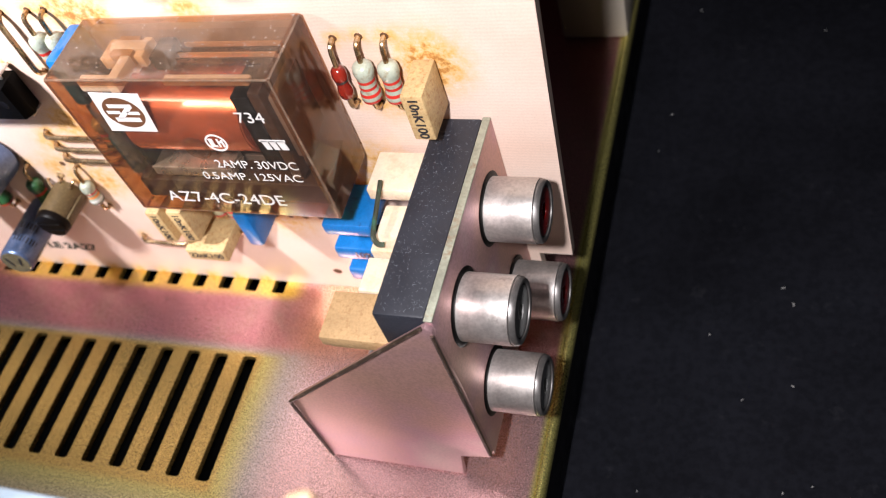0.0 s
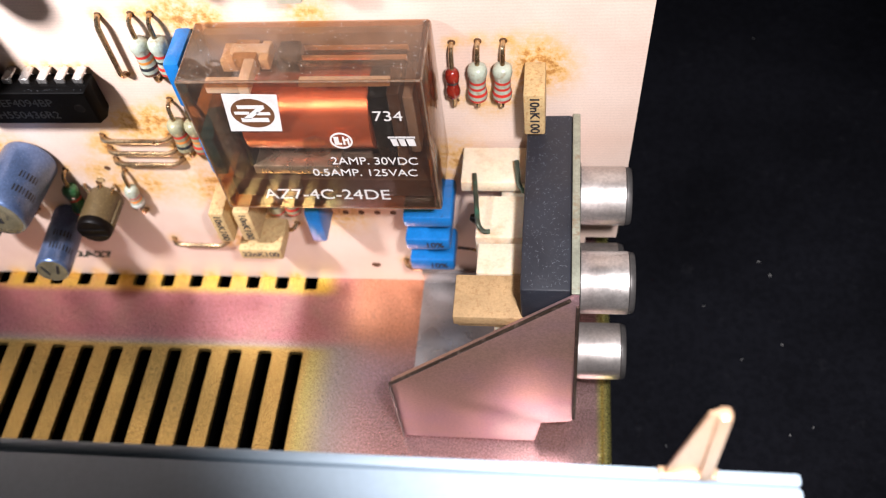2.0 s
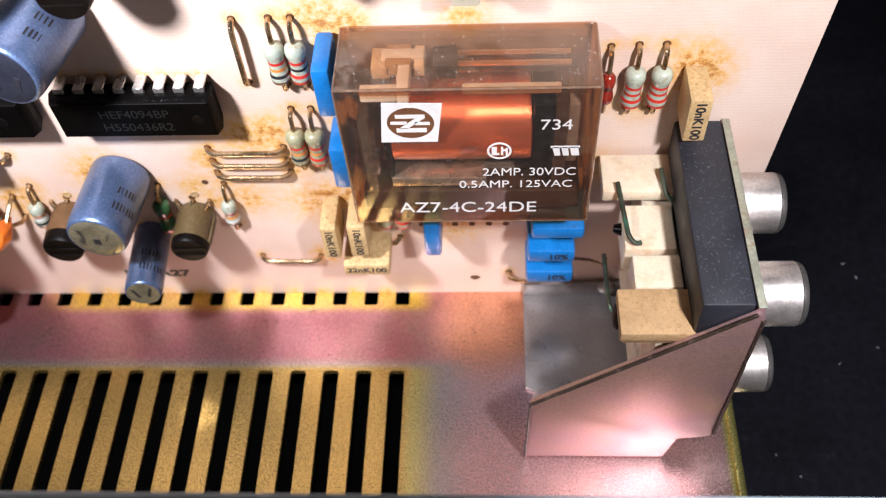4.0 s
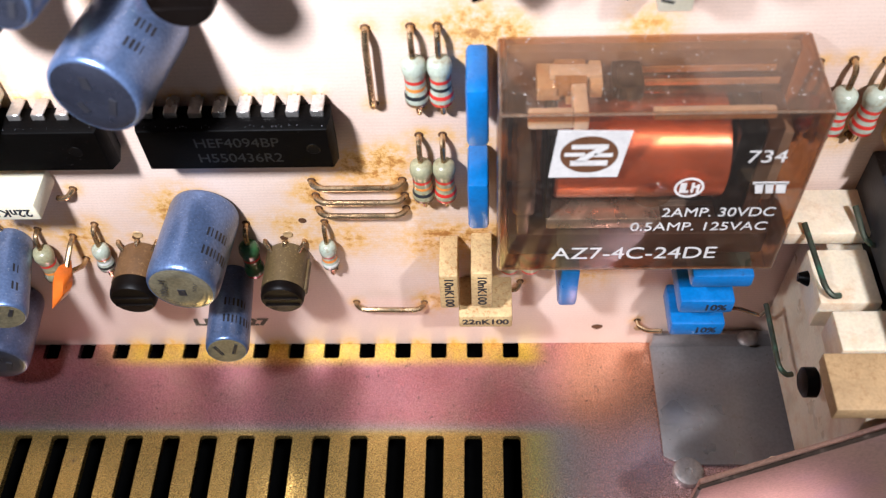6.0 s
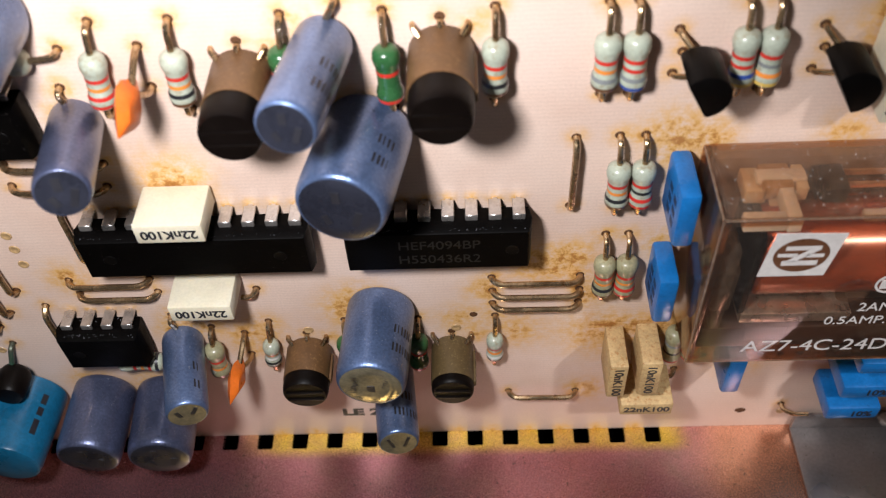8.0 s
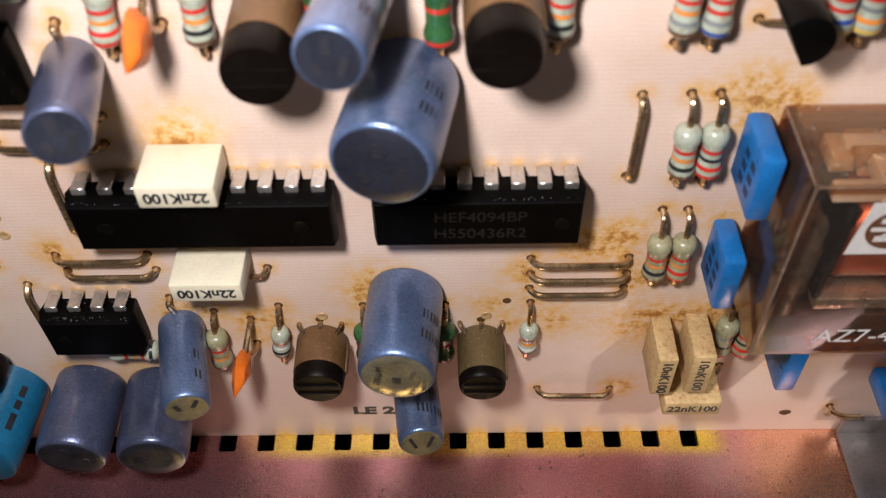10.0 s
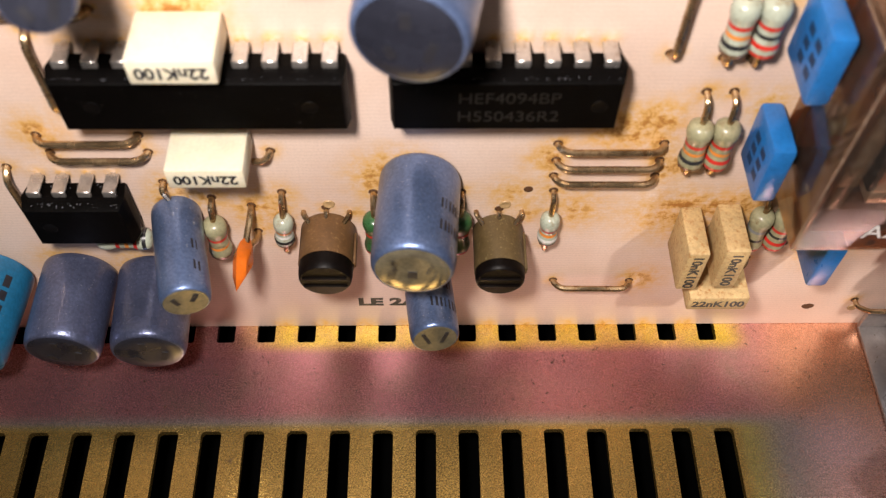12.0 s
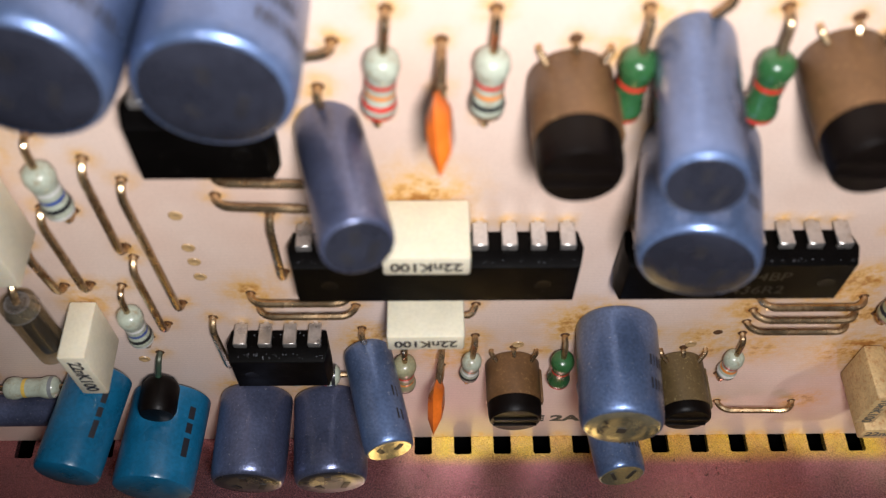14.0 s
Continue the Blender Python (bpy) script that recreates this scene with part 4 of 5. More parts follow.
    for pts in ([(-0.17, 0.14), (0.17, 0.14), (0.17, 0.08), (-0.17, 0.08)], [(0.06, 0.08), (0.16, 0.08), (-0.04, -0.09), (-0.14, -0.09)], [(-0.17, -0.08), (0.18, -0.08), (0.18, -0.15), (-0.17, -0.15)], [(-0.23, 0.03), (-0.04, 0.03), (-0.04, -0.02), (-0.23, -0.02)], [(0.05, 0.02), (0.22, 0.02), (0.22, -0.03), (0.05, -0.03)]):
        part("mark", prism([(oc.x + a, oc.z + b) for a, b in pts], y - 0.008, y - 0.004), W, logo, smooth=False)
    for words, size, px, pz, wd in (("AZ7-4C-24DE", 0.29, 1.10, 3.79, 1.74), ("0.5AMP. 125VAC", 0.19, 1.70, 4.25, 1.38), ("2AMP. 30VDC", 0.2, 1.86, 4.48, 1.12), ("734", 0.24, 2.15, 5.30, 0.36)):
        lettering(words, size, W, shell, (px - cx, y, pz - cz), width=wd)
    ring = lathe([(0, 0.145), (0.006, 0.145), (0.006, 0.120), (0, 0.120), (0, 0.145)], (1.50 - cx, y + 0.004, 4.87 - cz), (1.50 - cx, -9, 4.87 - cz), 28, closed=False)
    cert = part("ring_mark", ring, W, shell)
    for a, b, c, d in ((-0.09, -0.03, -0.07, 0.07), (0.02, 0.045, -0.07, 0.07), (0.075, 0.1, -0.07, 0.05), (-0.03, 0.0, -0.07, -0.04), (0.045, 0.075, 0.0, 0.03)):
        part("mark", boxed(1.5 - cx + a, 1.5 - cx + b, y - 0.004, y + 0.002, 4.87 - cz + c, 4.87 - cz + d), W, cert, smooth=False)
    for a, b, s in ((2.12, 2.2, 0.02), (2.22, 2.3, 0.0), (2.32, 2.42, -0.02)):
        part("mark", prism([(a - cx, 4.93 - cz), (b - cx, 4.93 - cz), (b + 0.02 - cx, 4.78 - cz), (a + 0.03 - cx, 4.78 - cz)], y - 0.004, y + 0.002), W, shell, smooth=False)
    part("mark", boxed(2.1 - cx, 2.44 - cx, y - 0.004, y + 0.002, 4.915 - cz, 4.945 - cz), W, shell, smooth=False)
    for k in range(8):
        HOLES.append((-0.18 + k * 0.255, 1.92))
    STAINS_AND_GLOW.append((1.1, 5.9, 0.4))
    STAINS_AND_GLOW.append((-0.2, 5.9, 0.3))


def jack_assembly():
    # folded bracket: base flange, slanted side plate, jack panel
    br = thing("jack_bracket", (3.2, -1.5, 0), "folded nickel-plated bracket holding the phono jacks", "bracket")

    def L(bm):
        bmesh.ops.translate(bm, verts=bm.verts, vec=(-3.2, 1.5, 0))
        return bm
    pts = [(4.40, 4.14), (1.90, 1.82), (1.86, 0.03), (3.90, 0.03), (3.97, 0.72), (4.42, 0.78), (4.47, 0.9), (4.47, 4.06)]
    bm = prism(pts, -2.95, -2.86, 0.022)
    for v in bm.verts:
        v.co.y += 0.03 * (1 - v.co.z / 4.1)
    part("side_plate", L(bm), MAT["bracket"], br)
    part("jack_panel", L(boxed(4.38, 4.47, -2.87, 0.0, 0.78, 4.14, bevel=0.01)), MAT["bracket"], br)
    part("panel_edge", L(boxed(4.375, 4.475, -2.88, -0.01, 4.135, 4.165, bevel=0.012)), MAT["panel_edge"], br)
    part("worn_edge", L(tube([(1.90, -2.955, 1.84), (4.36, -2.955, 4.125)], 0.026)), MAT["worn"], br, "dark worn plate edge")
    part("worn_edge", L(tube([(1.865, -2.93, 0.05), (1.895, -2.955, 1.80)], 0.022)), MAT["worn"], br, "dark worn plate edge")
    part("worn_edge", L(tube([(4.46, -2.95, 0.95), (4.455, -2.955, 4.0)], 0.024)), MAT["worn"], br, "dark worn plate edge")
    plate = prism([(1.90, 0.06), (3.75, 0.06), (3.75, 1.92), (2.14, 1.92), (1.90, 1.80)], 0.012, 0.062, 0.008)
    bmesh.ops.rotate(plate, verts=plate.verts, cent=(0, 0, 0), matrix=Matrix.Rotation(radians(90), 3, "X"))
    for v in plate.verts:
        v.co.y, v.co.z = -abs(v.co.y), abs(v.co.z)
    part("base_flange", L(plate), MAT["plate"], br, "dull tin-plated flange lying on the chassis floor")
    part("upright_flange", L(boxed(1.90, 3.75, -0.10, -0.03, 0.02, 0.40, bevel=0.02)), MAT["plate"], br)
    part("corner_tab", L(prism([(1.84, 0.012), (2.05, 0.012), (2.05, 0.30), (1.96, 0.40), (1.84, 0.22)], -2.86, -2.80, 0.01)), MAT["plate"], br)
    part("rivet", L(lathe([(0, 0.14), (0.05, 0.14), (0.1, 0.12), (0.14, 0.06), (0.15, 0.01)], (3.24, -0.09, 0.34), (3.24, -1, 0.34), 22)), MAT["nickel"], br)
    part("screw_head", L(lathe([(0, 0.21), (0.04, 0.21), (0.07, 0.19), (0.085, 0.14), (0.085, 0.05), (0.06, 0.04), (0.06, 0.01)], (2.20, -2.02, 0.01), (2.20, -2.02, 1), 24)), MAT["nickel"], br)

    # moulded jack block with its dusty black cap
    blk = thing("jack_block", (3.5, -1.45, 0.9), "milky nylon jack block under a dusty black plastic cap", "jack block")

    def K(bm):
        bmesh.ops.translate(bm, verts=bm.verts, vec=(-3.5, 1.45, -0.9))
        return bm
    part("cap", K(boxed(3.77, 4.37, -2.84, -0.02, 3.42, 4.15, bevel=0.035)), MAT["black_dusty"], blk, "dusty black plastic cap")
    part("cap_foot", K(boxed(3.80, 4.35, -2.80, -0.04, 2.9, 3.45, bevel=0.02)), MAT["black"], blk)
    part("body", K(boxed(3.40, 4.36, -2.7, -0.06, 0.75, 3.22, bevel=0.03)), MAT["nylon"], blk)
    part("shoulder", K(boxed(3.16, 3.76, -2.15, -1.66, 3.0, 3.46, bevel=0.03)), MAT["nylon"], blk)
    part("shoulder", K(boxed(3.10, 3.76, -1.52, -0.80, 2.9, 3.38, bevel=0.03)), MAT["nylon"], blk)
    part("ledge", K(boxed(2.92, 3.80, -2.86, -2.22, 3.36, 3.54, bevel=0.02)), MAT["nylon_dusty"], blk, "ledge caked with brown dust")
    part("ledge_step", K(boxed(2.96, 3.74, -2.80, -2.24, 3.22, 3.37, bevel=0.02)), MAT["nylon_dusty"], blk)
    part("ledge", K(boxed(2.86, 3.80, -0.72, -0.08, 3.36, 3.56, bevel=0.02)), MAT["nylon"], blk)
    part("lower_ledge", K(boxed(3.0, 3.45, -2.75, -2.2, 0.7, 1.0, bevel=0.03)), MAT["nylon"], blk)
    for (px, py, pz), (qx, qy, qz) in (((3.05, -0.62, 3.62), (3.14, -1.40, 3.50)), ((3.02, -0.62, 1.98), (3.05, -1.45, 1.86)), ((3.62, -0.45, 3.70), (3.66, -0.80, 3.60))):
        part("terminal", K(tube(rounded([(px, py, pz), (qx, qy, qz), (qx + 0.08, qy - 0.08, qz - 0.05), (qx + 0.16, qy - 0.06, qz - 0.06)], 0.08), 0.034)), MAT["wire_green"], blk, "greenish oxidised terminal")
    part("peg", K(lathe([(0, 0.05), (0.1, 0.09), (0.2, 0.09), (0.25, 0.05)], (3.0, -1.05, 3.2), (4, -1.25, 3.2), 16)), MAT["black"], blk)
    part("peg", K(lathe([(0, 0.12), (0.03, 0.17), (0.16, 0.17), (0.2, 0.1)], (2.98, -2.05, 2.6), (4, -2.05, 2.6), 20)), MAT["black"], blk)

    # phono jacks
    for cy, czz, ring, words in ((-2.17, 3.34, "white_ring", "white"), (-0.76, 3.34, "red_ring", "red"), (-2.17, 1.56, "white_ring", "white"), (-0.76, 1.56, "red_ring", "red")):
        j = thing("phono_jack", (4.48, cy, czz), "nickel phono jack with a " + words + " plastic insert", "phono jack", "phono jacks")
        Lj = 0.71
        part("shell", lathe([(0, 0.395), (0.02, 0.402), (Lj - 0.085, 0.402), (Lj - 0.08, 0.30), (0.1, 0.30), (0.1, 0.02)], (-0.02, 0, 0), (1, 0, 0), 44), MAT["nickel"], j, "nickel-plated shell")
        part("rim", lathe([(Lj - 0.08, 0.31), (Lj - 0.08, 0.386), (Lj - 0.07, 0.396), (Lj - 0.03, 0.39), (Lj - 0.005, 0.37), (Lj, 0.345), (Lj - 0.01, 0.315), (Lj - 0.06, 0.30)], (-0.02, 0, 0), (1, 0, 0), 44, closed=False), MAT["dark_rim"], j, "dull grey rolled rim")
        part("insert", lathe([(Lj - 0.2, 0.298), (Lj - 0.025, 0.298), (Lj - 0.02, 0.27), (Lj - 0.03, 0.10), (Lj - 0.2, 0.09)], (-0.02, 0, 0), (1, 0, 0), 36, closed=False), MAT[ring], j, words + " plastic insert")
        part("base_ring", lathe([(0.005, 0.46), (0.02, 0.47), (0.035, 0.44), (0.035, 0.40)], (-0.02, 0, 0), (1, 0, 0), 36, closed=False), MAT["black"], j)


chassis_floor()
relay()
jack_assembly()

# ---- chips ----
dip_chip("long black chip with twenty tinned legs", -6.93, 5.10, 10, (), (-0.95, 0.95))
dip_chip("black chip with sixteen tinned legs and faded print", -3.995, 5.10, 8, (("HEF4094BP", 0.19, 0.10), ("H550436R2", 0.19, -0.13)), (0.82,))
dip_chip("small black chip with eight tinned legs", -7.80, 3.27, 4, (), (-0.3,))
dip_chip("small black chip behind tall capacitors", -7.87, 6.95, 4, (), (0.3,))

# ---- resistors ----
ROW = [
    (-1.44, 7.58, -1.44, 6.53, ("red", "orange", "grey", "brown")), (-1.18, 7.58, -1.17, 6.53, ("red", "red", "grey", "blue")),
    (-0.22, 7.58, -0.17, 6.54, ("red", "red", "blue", "yellow")), (0.04, 7.58, 0.06, 6.54, ("red", "grey", "orange", "yellow")),
    (-1.19, 5.97, -1.16, 4.90, ("red", "orange", "black", "brown")), (-0.93, 5.97, -0.91, 4.90, ("red", "black", "red", "red")),
    (-6.12, 7.56, -6.22, 6.52, ("red", "orange", "red", "red")), (-5.39, 7.56, -5.43, 6.52, ("red", "orange", "black", "brown")),
    (-2.45, 7.57, -2.46, 6.51, ("red", "orange", "black", "brown")), (3.17, 5.45, 3.12, 4.40, ("red", "red", "red", "red")), (3.49, 5.45, 3.44, 4.40, ("red", "red", "red", "red")),
    (-2.46, 2.95, -2.47, 1.95, ("red", "orange", "white", "black")), (-5.35, 2.94, -5.42, 1.93, ("orange", "white", "black", "brown")),
    (-8.83, 4.04, -8.83, 2.96, ("white", "blue", "black", "white")), (-8.92, 6.32, -8.89, 5.30, ("white", "blue", "black", "white")),
    (-6.5, 7.27, -7.5, 7.2, ("yellow", "yellow")), (-7.75, 2.30, -6.65, 2.28, ("red", "orange", "red", "black")),
]
for x1, z1, x2, z2, bands in ROW:
    low = 2.9 < z1 < 3.0
    resistor(x1, z1, x2, z2, bands, lift=0.12 if low else 0.15, length=0.50 if low else 0.62, thick=0.1 if low else 0.116)
for x1, z1, x2, z2, bands in ((-1.2, 4.46, -1.18, 3.38, ("red", "orange", "black", "brown")), (-0.94, 4.46, -0.93, 3.38, ("red", "orange", "red", "red")),
                              (-6.11, 2.85, -6.14, 1.86, ("red", "orange", "brown")), (-0.16, 2.95, -0.18, 2.0, ("grey", "black", "red")), (0.10, 2.95, 0.08, 2.0, ("red", "black", "red", "red"))):
    resistor(x1, z1, x2, z2, bands, "res_dirty", words="dirty greenish resistor with colour bands lying on the board")
for x1, z1, x2, z2 in ((-4.38, 7.57, -4.45, 6.50), (-3.46, 7.57, -3.44, 6.46), (-3.44, 2.93, -3.47, 1.93), (-4.38, 2.93, -4.38, 1.93)):
    resistor(x1, z1, x2, z2, ("red", "red"), "res_green", words="dark green resistor with red bands lying on the board")
d = resistor(2.84, 5.43, 2.81, 4.42, ("black",), "diode", thick=0.085, length=0.5, words="small red glass diode lying on the board")

# ---- bare jumpers ----
for j in ((-3.5, 7.82, -2.43, 7.82), (-1.63, 5.96, -1.64, 4.95), (-2.50, 3.72, -1.44, 3.72), (-2.49, 3.46, -1.43, 3.45), (-2.49, 3.21, -1.43, 3.20), (-2.27, 1.14, -1.33, 1.12),
          (-7.61, 3.87, -6.62, 3.87), (-7.56, 3.61, -6.59, 3.61), (-8.36, 5.73, -8.32, 3.70), (-8.59, 6.01, -8.60, 4.74), (-9.15, 5.34, -9.12, 4.08), (-8.58, 4.55, -8.57, 3.26),
          (-9.46, 4.81, -9.38, 4.05), (-7.22, 5.24, -7.22, 4.28), (-7.64, 5.51, -6.62, 5.46), (-8.08, 3.38, -8.06, 2.4), (-7.60, 5.84, -6.55, 5.80)):
    wire_jumper(*j)

# ---- electrolytic capacitors ----
STD = ((-0.02, 0.16, 0.08, 0.14, 0), (0.16, -0.10, 0.07, 0.2, -18), (-0.14, -0.14, 0.07, 0.12, 25))
electrolytic(-4.0, 7.23, 0.275, 1.36, -0.20, 0.15, marks=tuple((a * 0.6, b * 0.6, c * 0.8, e * 0.8, g) for a, b, c, e, g in STD), lead=(-3.87, 7.72), label="small blue capacitor leaning across a larger one")
electrolytic(-3.70, 6.16, 0.453, 1.16, -0.225, 0.02, marks=STD, label="large blue-grey capacitor below a leaning smaller one")
electrolytic(-6.63, 6.36, 0.262, 1.31, 0.32, 0.30, "sleeve_grey", marks=tuple((a * 0.6, b * 0.6, c, e, g) for a, b, c, e, g in STD), lead=(-6.64, 6.82), label="small grey-blue capacitor above the long chip")
capd = electrolytic(-3.87, 3.16, 0.423, 1.185, -0.08, 0.03, end="can_end_clear", marks=((0.0, -0.06, 0.09, 0.11, 0),), label="bright blue capacitor with a silvery printed end")
for words, px, turn in (("100µ-M", -0.19, -82), ("25V", 0.19, -75)):
    lettering(words, 0.11, MAT["print"], capd, (px - 0.08, -1.185 - 0.014, 0.065), turn, width=None)
electrolytic(-3.86, 1.75, 0.272, 1.21, 0.135, 0.10, end="can_end_clear", marks=((-0.1, 0.02, 0.04, 0.2, 20), (0.1, 0.02, 0.04, 0.2, -20)), label="small blue capacitor hanging over the chassis floor", side=-0.05)
electrolytic(-6.55, 2.61, 0.265, 1.18, 0.29, 0.0, end="can_end_clear", marks=((-0.1, 0.04, 0.05, 0.12, 20), (0.1, 0.06, 0.05, 0.14, -30)), lead=(-6.56, 3.12), label="small blue capacitor leaning over its neighbours")
electrolytic(-7.92, 1.41, 0.43, 1.09, -0.03, -0.05, "sleeve_grey", marks=STD, side_bars=False, label="grey-blue capacitor close above the chassis floor")
electrolytic(-7.06, 1.33, 0.432, 1.07, 0.065, -0.03, "sleeve_grey", marks=STD, side_bars=False, label="grey-blue capacitor half hidden by a leaning one")
electrolytic(-7.08, 7.72, 0.50, 0.93, -0.02, 0.0, marks=STD, label="large blue capacitor in front of a small chip")
electrolytic(-8.06, 7.98, 0.50, 1.08, -0.02, 0.0, marks=STD, label="large blue capacitor beside another of its size")

# ---- transistors ----
round_transistor(-4.83, 6.92, 0.31, 0.91)
round_transistor(-2.95, 7.11, 0.31, 0.99)
round_transistor(-4.91, 2.29, 0.305, 0.72, dark=0.2)
round_transistor(-3.02, 2.28, 0.28, 0.73, "olive", dark=0.13)
small_transistor(-0.60, 6.95, -57)
small_transistor(0.70, 6.95, -57)

# ---- film and disc capacitors ----
film_box(-6.23, -5.50, 5.20, 5.47, 0.62, "cream film capacitor lying across the legs of the long chip", "22nK100", 180, 0.17, width=0.6)
film_box(-6.25, -5.51, 3.78, 4.05, 0.60, "cream film capacitor with upside-down print below the long chip", "22nK100", 180, 0.17, width=0.6, lead=(-5.37, 3.62))
film_box(-1.05, -0.82, 1.98, 2.69, 0.66, "rusty cream film capacitor beside its twin", "10nK100", 90, 0.15, "cream_rust", width=0.6)
film_box(-0.66, -0.40, 2.02, 2.74, 0.66, "rusty cream film capacitor beside its twin", "10nK100", 90, 0.15, "cream_rust", width=0.6)
film_box(-0.83, -0.14, 1.52, 1.78, 0.66, "cream film capacitor below a rusty pair", "22nK100", 0, 0.16, "cream_rust", width=0.6, lead=(-0.02, 1.62))
film_box(3.75, 4.02, 4.42, 5.13, 0.63, "rusty cream film capacitor against the jack block", "10nK100", 90, 0.16, "cream_rust", width=0.62)
film_box(1.0, 1.30, 6.6, 7.36, 0.64, "cream film capacitor beside flat-sided transistors", "10nK100", -75, 0.16, "cream", width=0.6)
film_box(-9.42, -9.15, 2.95, 3.78, 0.66, "cream film capacitor over a round turquoise one", "22nK100", 90, 0.17, "cream", width=0.66)
film_box(-9.75, -9.30, 5.0, 6.2, 0.6, "cream film capacitor at the edge of the shot area", "", 0, 0.1, "cream")
B = "blue epoxy-coated capacitor "
film_box(-0.66, -0.44, 5.02, 5.78, 0.72, B + "against the relay", "", mat="blue", group="blue capacitors", bev=0.05, side_print=True)
film_box(-0.67, -0.44, 3.60, 4.36, 0.66, B + "against the relay", "", mat="blue", group="blue capacitors", bev=0.05, side_print=True)
film_box(0.42, 0.66, 1.95, 2.7, 0.62, B + "below the relay", "", mat="blue", group="blue capacitors", bev=0.05)
film_box(1.90, 2.60, 1.32, 1.60, 0.68, B + "in a stack of three", "10%", size=0.17, at=(0.1, 0), mat="blue", group="blue capacitors", bev=0.05)
film_box(1.91, 2.59, 1.95, 2.22, 0.74, B + "in a stack of three", "10%", size=0.17, at=(0.1, 0), mat="blue", group="blue capacitors", bev=0.05)
film_box(1.95, 2.68, 2.58, 2.82, 0.78, B + "in a stack of three", "", mat="blue", group="blue capacitors", bev=0.05)
film_box(1.50, 1.82, 6.72, 7.4, 0.62, B + "above the relay", "", mat="blue", group="blue capacitors", bev=0.05)
tie = thing("wire_link", (2.62, 0, 1.42), "thin tinned wire running to the jack terminal", "wire link")
part("wire", tube(rounded([(0.0, -0.3, 0.0), (0.25, -0.34, 0.02), (0.46, -0.5, 0.1), (0.44, -0.62, 0.45)], 0.06), 0.026), MAT["wire"], tie)
tie = thing("wire_link", (1.66, 0, 0.62), "short bent wire end soldered at the board edge", "wire link")
part("wire", tube(rounded([(0, 0.04, 0), (0, -0.1, 0), (0.12, -0.2, 0.04), (0.3, -0.25, 0.12)], 0.05), 0.032), MAT["wire"], tie)
lead_in(1.66, 0.62)
disc_capacitor(-5.75, 7.28, 6.80, 1.0, -0.02, "orange dipped disc capacitor on two wires", 0.22, -12)
disc_capacitor(-5.71, 2.70, 2.22, 0.94, -0.10, "thin orange dipped disc capacitor on two wires", 0.19, -10)
film_roll(-9.60, 2.10, 0.355, 1.18, -0.16, "turquoise round film capacitor with faded print", ((0.35, 0.5, 0.75), (0.55, 0.66, 0.75), (0.7, 0.9, 0.75)))
film_roll(-8.93, 1.48, 0.455, 1.15, -0.07, "turquoise round film capacitor with black print", ((0.3, 0.45, 0.9), (0.5, 0.62, 0.9), (0.68, 0.9, 0.9)))
cap = thing("dipped_capacitor", (-8.87, 0, 2.14), "dark brown dipped capacitor resting over a turquoise one", "capacitor")
part("body", lathe([(0, 0.08), (0.05, 0.17), (0.12, 0.21), (0.40, 0.21), (0.46, 0.18), (0.48, 0.05)], (0, -0.12, 0.05), (0, -1, 0.05), 24), MAT["dark_dip"], cap)
part("lead", tube(rounded([(0.05, 0.05, 0.45), (0.05, -0.1, 0.45), (0, -0.2, 0.2)], 0.06), 0.035), MAT["wire_green"], cap)
lead_in(-8.82, 2.59)
gl = thing("glass_diode", (-9.75, 0, 4.30), "glass-bodied diode with dull metal ends lying on the board", "diode")
part("tube", lathe([(0, 0.1), (0.03, 0.17), (1.0, 0.17), (1.03, 0.1)], (0, -0.25, -0.15), (0.02, -0.25, -1.5), 24), MAT["glass"], gl)
part("core", lathe([(0.1, 0.1), (0.9, 0.1)], (0, -0.25, -0.15), (0.02, -0.25, -1.5), 16), MAT["dark_metal"], gl)
part("end_cap", lathe([(0, 0.12), (0.14, 0.175), (0.16, 0.1)], (0, -0.25, -0.15), (0.02, -0.25, -1.5), 20), MAT["pin"], gl)
part("lead", tube(rounded([(0, 0.05, 0.02), (0, -0.2, 0.02), (0, -0.25, -0.16)], 0.1), 0.04), MAT["wire"], gl)
lead_in(-9.75, 4.32)
ax = thing("axial_capacitor", (-10.5, 0, 1.6), "grey axial capacitor lying on the board", "capacitor")
part("body", lathe([(0, 0.1), (0.02, 0.19), (0.95, 0.19), (0.97, 0.1)], (-0.5, -0.25, 0), (1, -0.25, 0), 24), MAT["sleeve_grey"], ax)
part("lead", tube(rounded([(0.47, -0.25, 0), (0.6, -0.24, 0.1), (0.62, 0.05, 0.15)], 0.08), 0.035), MAT["wire"], ax)
resistor(-10.9, 2.0, -9.95, 2.05, ("yellow", "grey"))

# ---- print on the board ----
pr = lettering("LE 2A27", 0.24, MAT["ink_board"], None, (-4.15, -0.004, 0.62), 0, name="board_print", width=1.1, bold=0.012)
tagged(pr, "black printed code on the beige board", "print", kind="structure")

# ---- solder holes, dried flux and a painted yellow reflection on the board ----
for p in ((1.11, 0.47), (1.14, 0.46), (1.08, 0.46), (1.11, 0.44), (-2.73, 2.97)):
    HOLES.append(p)
bm = bmesh.new()
for x, z in ((-8.04, 5.21), (-8.04, 4.70), (-8.04, 4.46), (-8.04, 4.19), (-9.03, 2.43), (1.7, 0.42), (-4.87, 2.72), (-2.96, 2.70)):
    lathe([(0, 0.066), (0.012, 0.06), (0.014, 0.045), (0.006, 0.03), (0.005, 0.01)], (x, -0.001, z), (x, -1, z), 14, bm)
ob = part("solder_eyelet", bm, MAT["eyelet"])
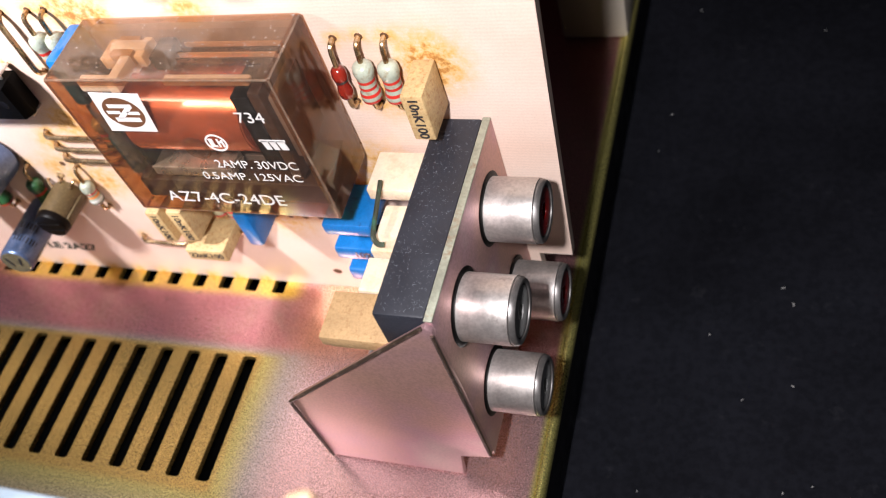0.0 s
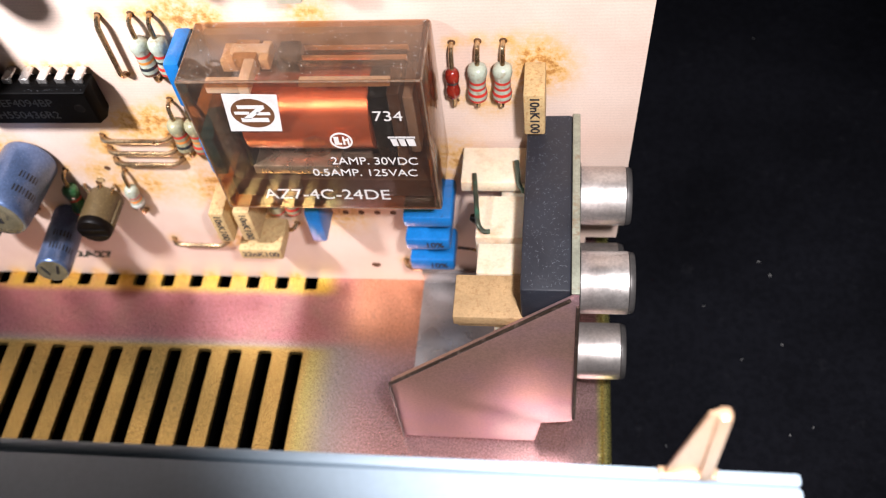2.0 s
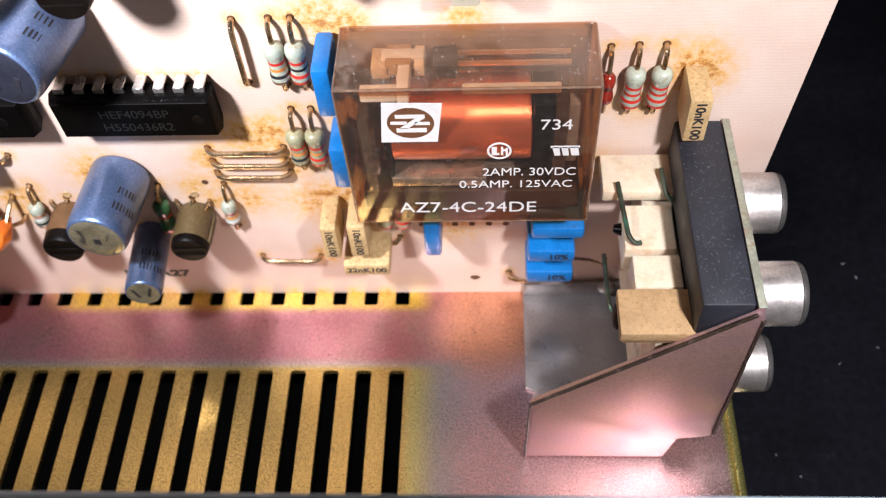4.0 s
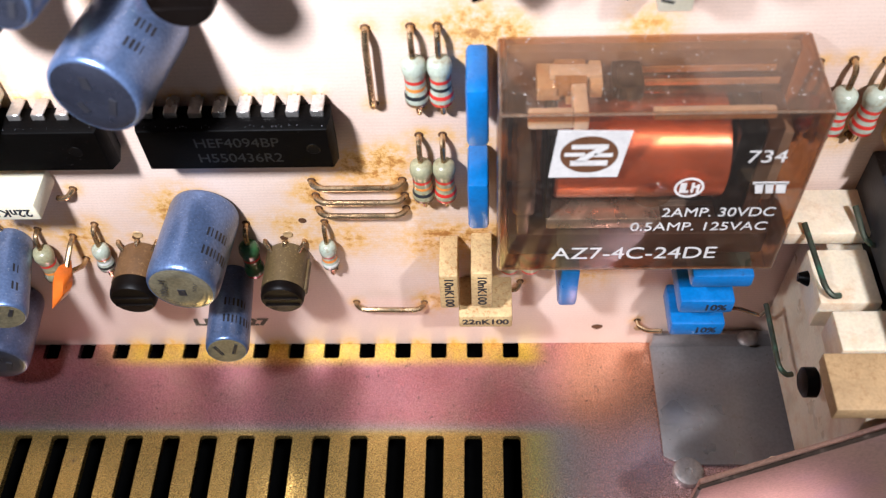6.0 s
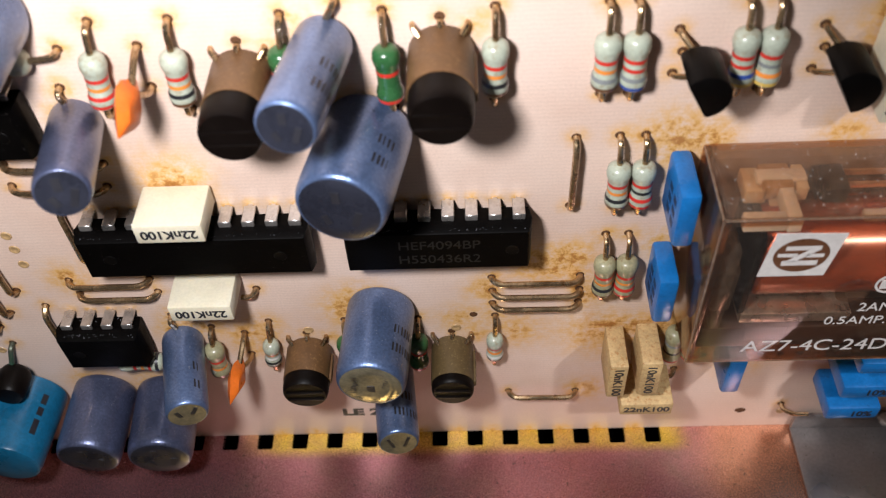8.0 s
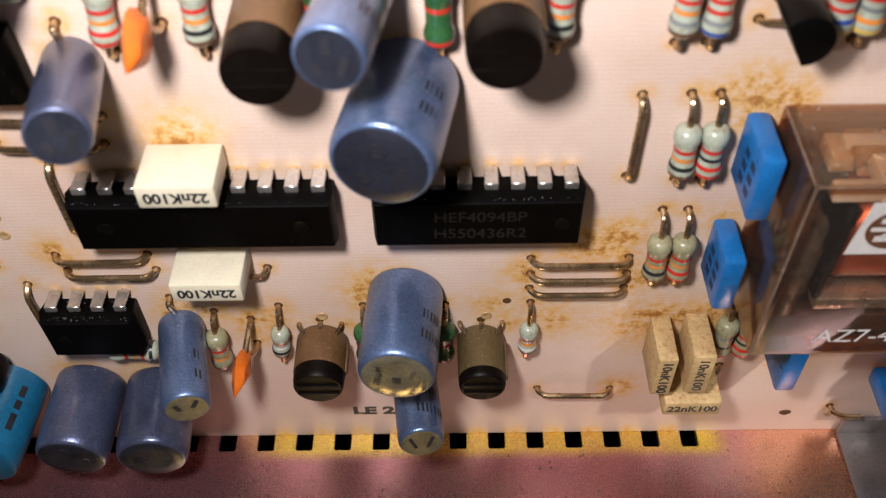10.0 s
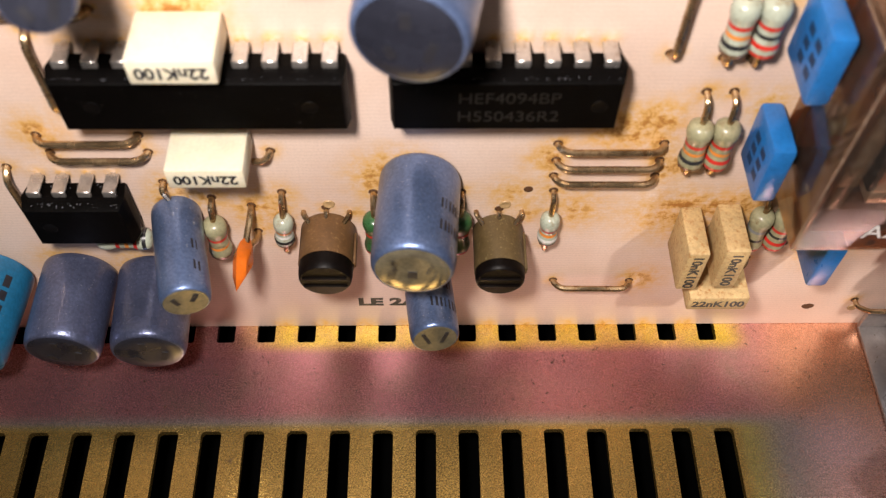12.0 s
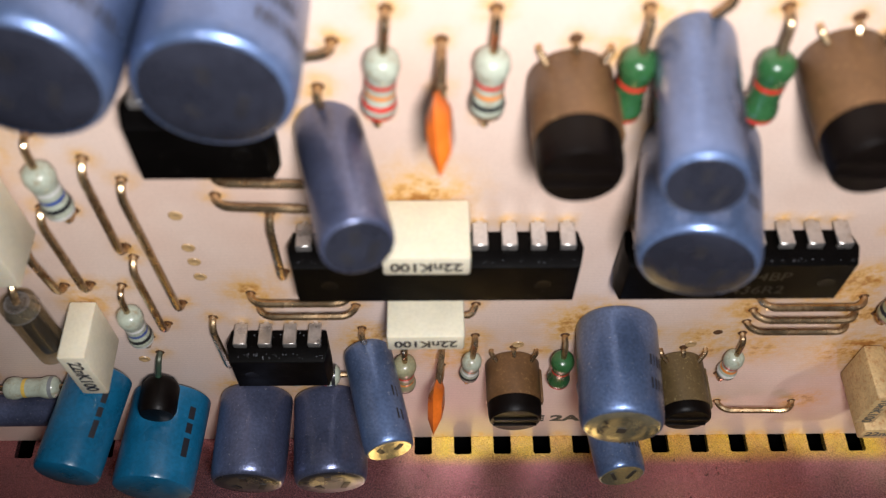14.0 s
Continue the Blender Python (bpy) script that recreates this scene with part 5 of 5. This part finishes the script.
tagged(ob, "empty tan-rimmed holes in the board", "holes", kind="stuff")
bm = bmesh.new()
for x, z in HOLES:
    lathe([(0, 0.052), (0.004, 0.048), (0.003, 0.01)], (x, -0.001, z), (x, -1, z), 12, bm)
ob = part("solder_hole", bm, MAT["hole"])
tagged(ob, "small burnt-brown wire holes in the board", "holes", kind="stuff")
rnd = random.Random(11)
for x, z, r in ((-2.0, 3.95, 0.45), (-1.5, 4.1, 0.35), (-2.62, 3.5, 0.3), (-1.3, 3.35, 0.3), (-0.6, 6.0, 0.5), (-1.15, 2.5, 0.7), (-0.3, 2.6, 0.5), (-1.2, 1.15, 0.4), (3.3, 4.5, 0.5), (4.0, 4.9, 0.5), (-2.2, 2.6, 0.5), (-5.9, 5.5, 0.6), (1.2, 7.3, 0.5), (3.9, 5.2, 0.5),
                (-7.6, 3.9, 0.4), (-4.3, 3.2, 0.5), (-5.6, 2.6, 0.6), (-2.9, 2.9, 0.4), (-1.7, 3.9, 0.45), (0.8, 1.9, 0.6), (2.7, 3.2, 0.6), (-6.4, 2.9, 0.4)):
    STAINS_AND_GLOW.append((x, z, r))
# yellow reflection of the punched floor row, painted along the board's foot
for k in range(11):
    STAINS_AND_GLOW.append((-5.7 + k * 0.529, 0.02, 0.2))
circuit_board()

# ---- dust lying on upper faces ----
rnd = random.Random(23)


def fibres(name, words, n, xs, ys, z, lengths, r, mat):
    bm = bmesh.new()
    for i in range(n):
        x, y = rnd.uniform(*xs), rnd.uniform(*ys)
        a, l, bend = rnd.uniform(0, 6.3), rnd.choice(lengths), rnd.uniform(-0.5, 0.5)
        c, s2 = math.cos(a) * l, math.sin(a) * l
        tube([(x - c, y - s2, z + r), (x - s2 * bend, y + c * bend, z + r * 1.5), (x + c, y + s2, z + r)], r, 4, bm)
    tagged(part(name, bm, MAT[mat]), words, "dust", kind="stuff")


fibres("dust", "pale dust fibres on the black plastic cap", 420, (3.80, 4.33), (-2.80, -0.06), 4.151, (0.003, 0.004, 0.005, 0.007, 0.012, 0.02), 0.0011, "cap_dust")
fibres("dust", "pale dust specks on the top of the relay", 150, (-0.30, 2.58), (-1.08, -0.10), 5.891, (0.003, 0.005, 0.008, 0.014), 0.0028, "dust")
fibres("dust", "brown grit on the steel chassis floor", 150, (-8.0, 4.6), (-1.4, -0.3), 0.001, (0.006, 0.01, 0.02), 0.006, "dark_metal")
fibres("dust", "pale specks on the slanted bracket foot", 40, (1.95, 3.7), (-1.8, -0.15), 0.063, (0.006, 0.01), 0.004, "dark_metal")
fibres("dust", "pale dust specks along the top of a small chip", 130, (-7.9, -6.95), (-0.39, -0.09), 3.19, (0.003, 0.005, 0.008), 0.0021, "cap_dust")
fibres("dust", "pale dust specks along the top of a long chip", 110, (-7.02, -4.55), (-0.39, -0.2), 5.015, (0.003, 0.004, 0.006), 0.0018, "cap_dust")
fibres("dust", "pale dust specks along the top of a printed chip", 110, (-4.08, -2.1), (-0.39, -0.2), 5.015, (0.003, 0.004, 0.006), 0.0018, "cap_dust")
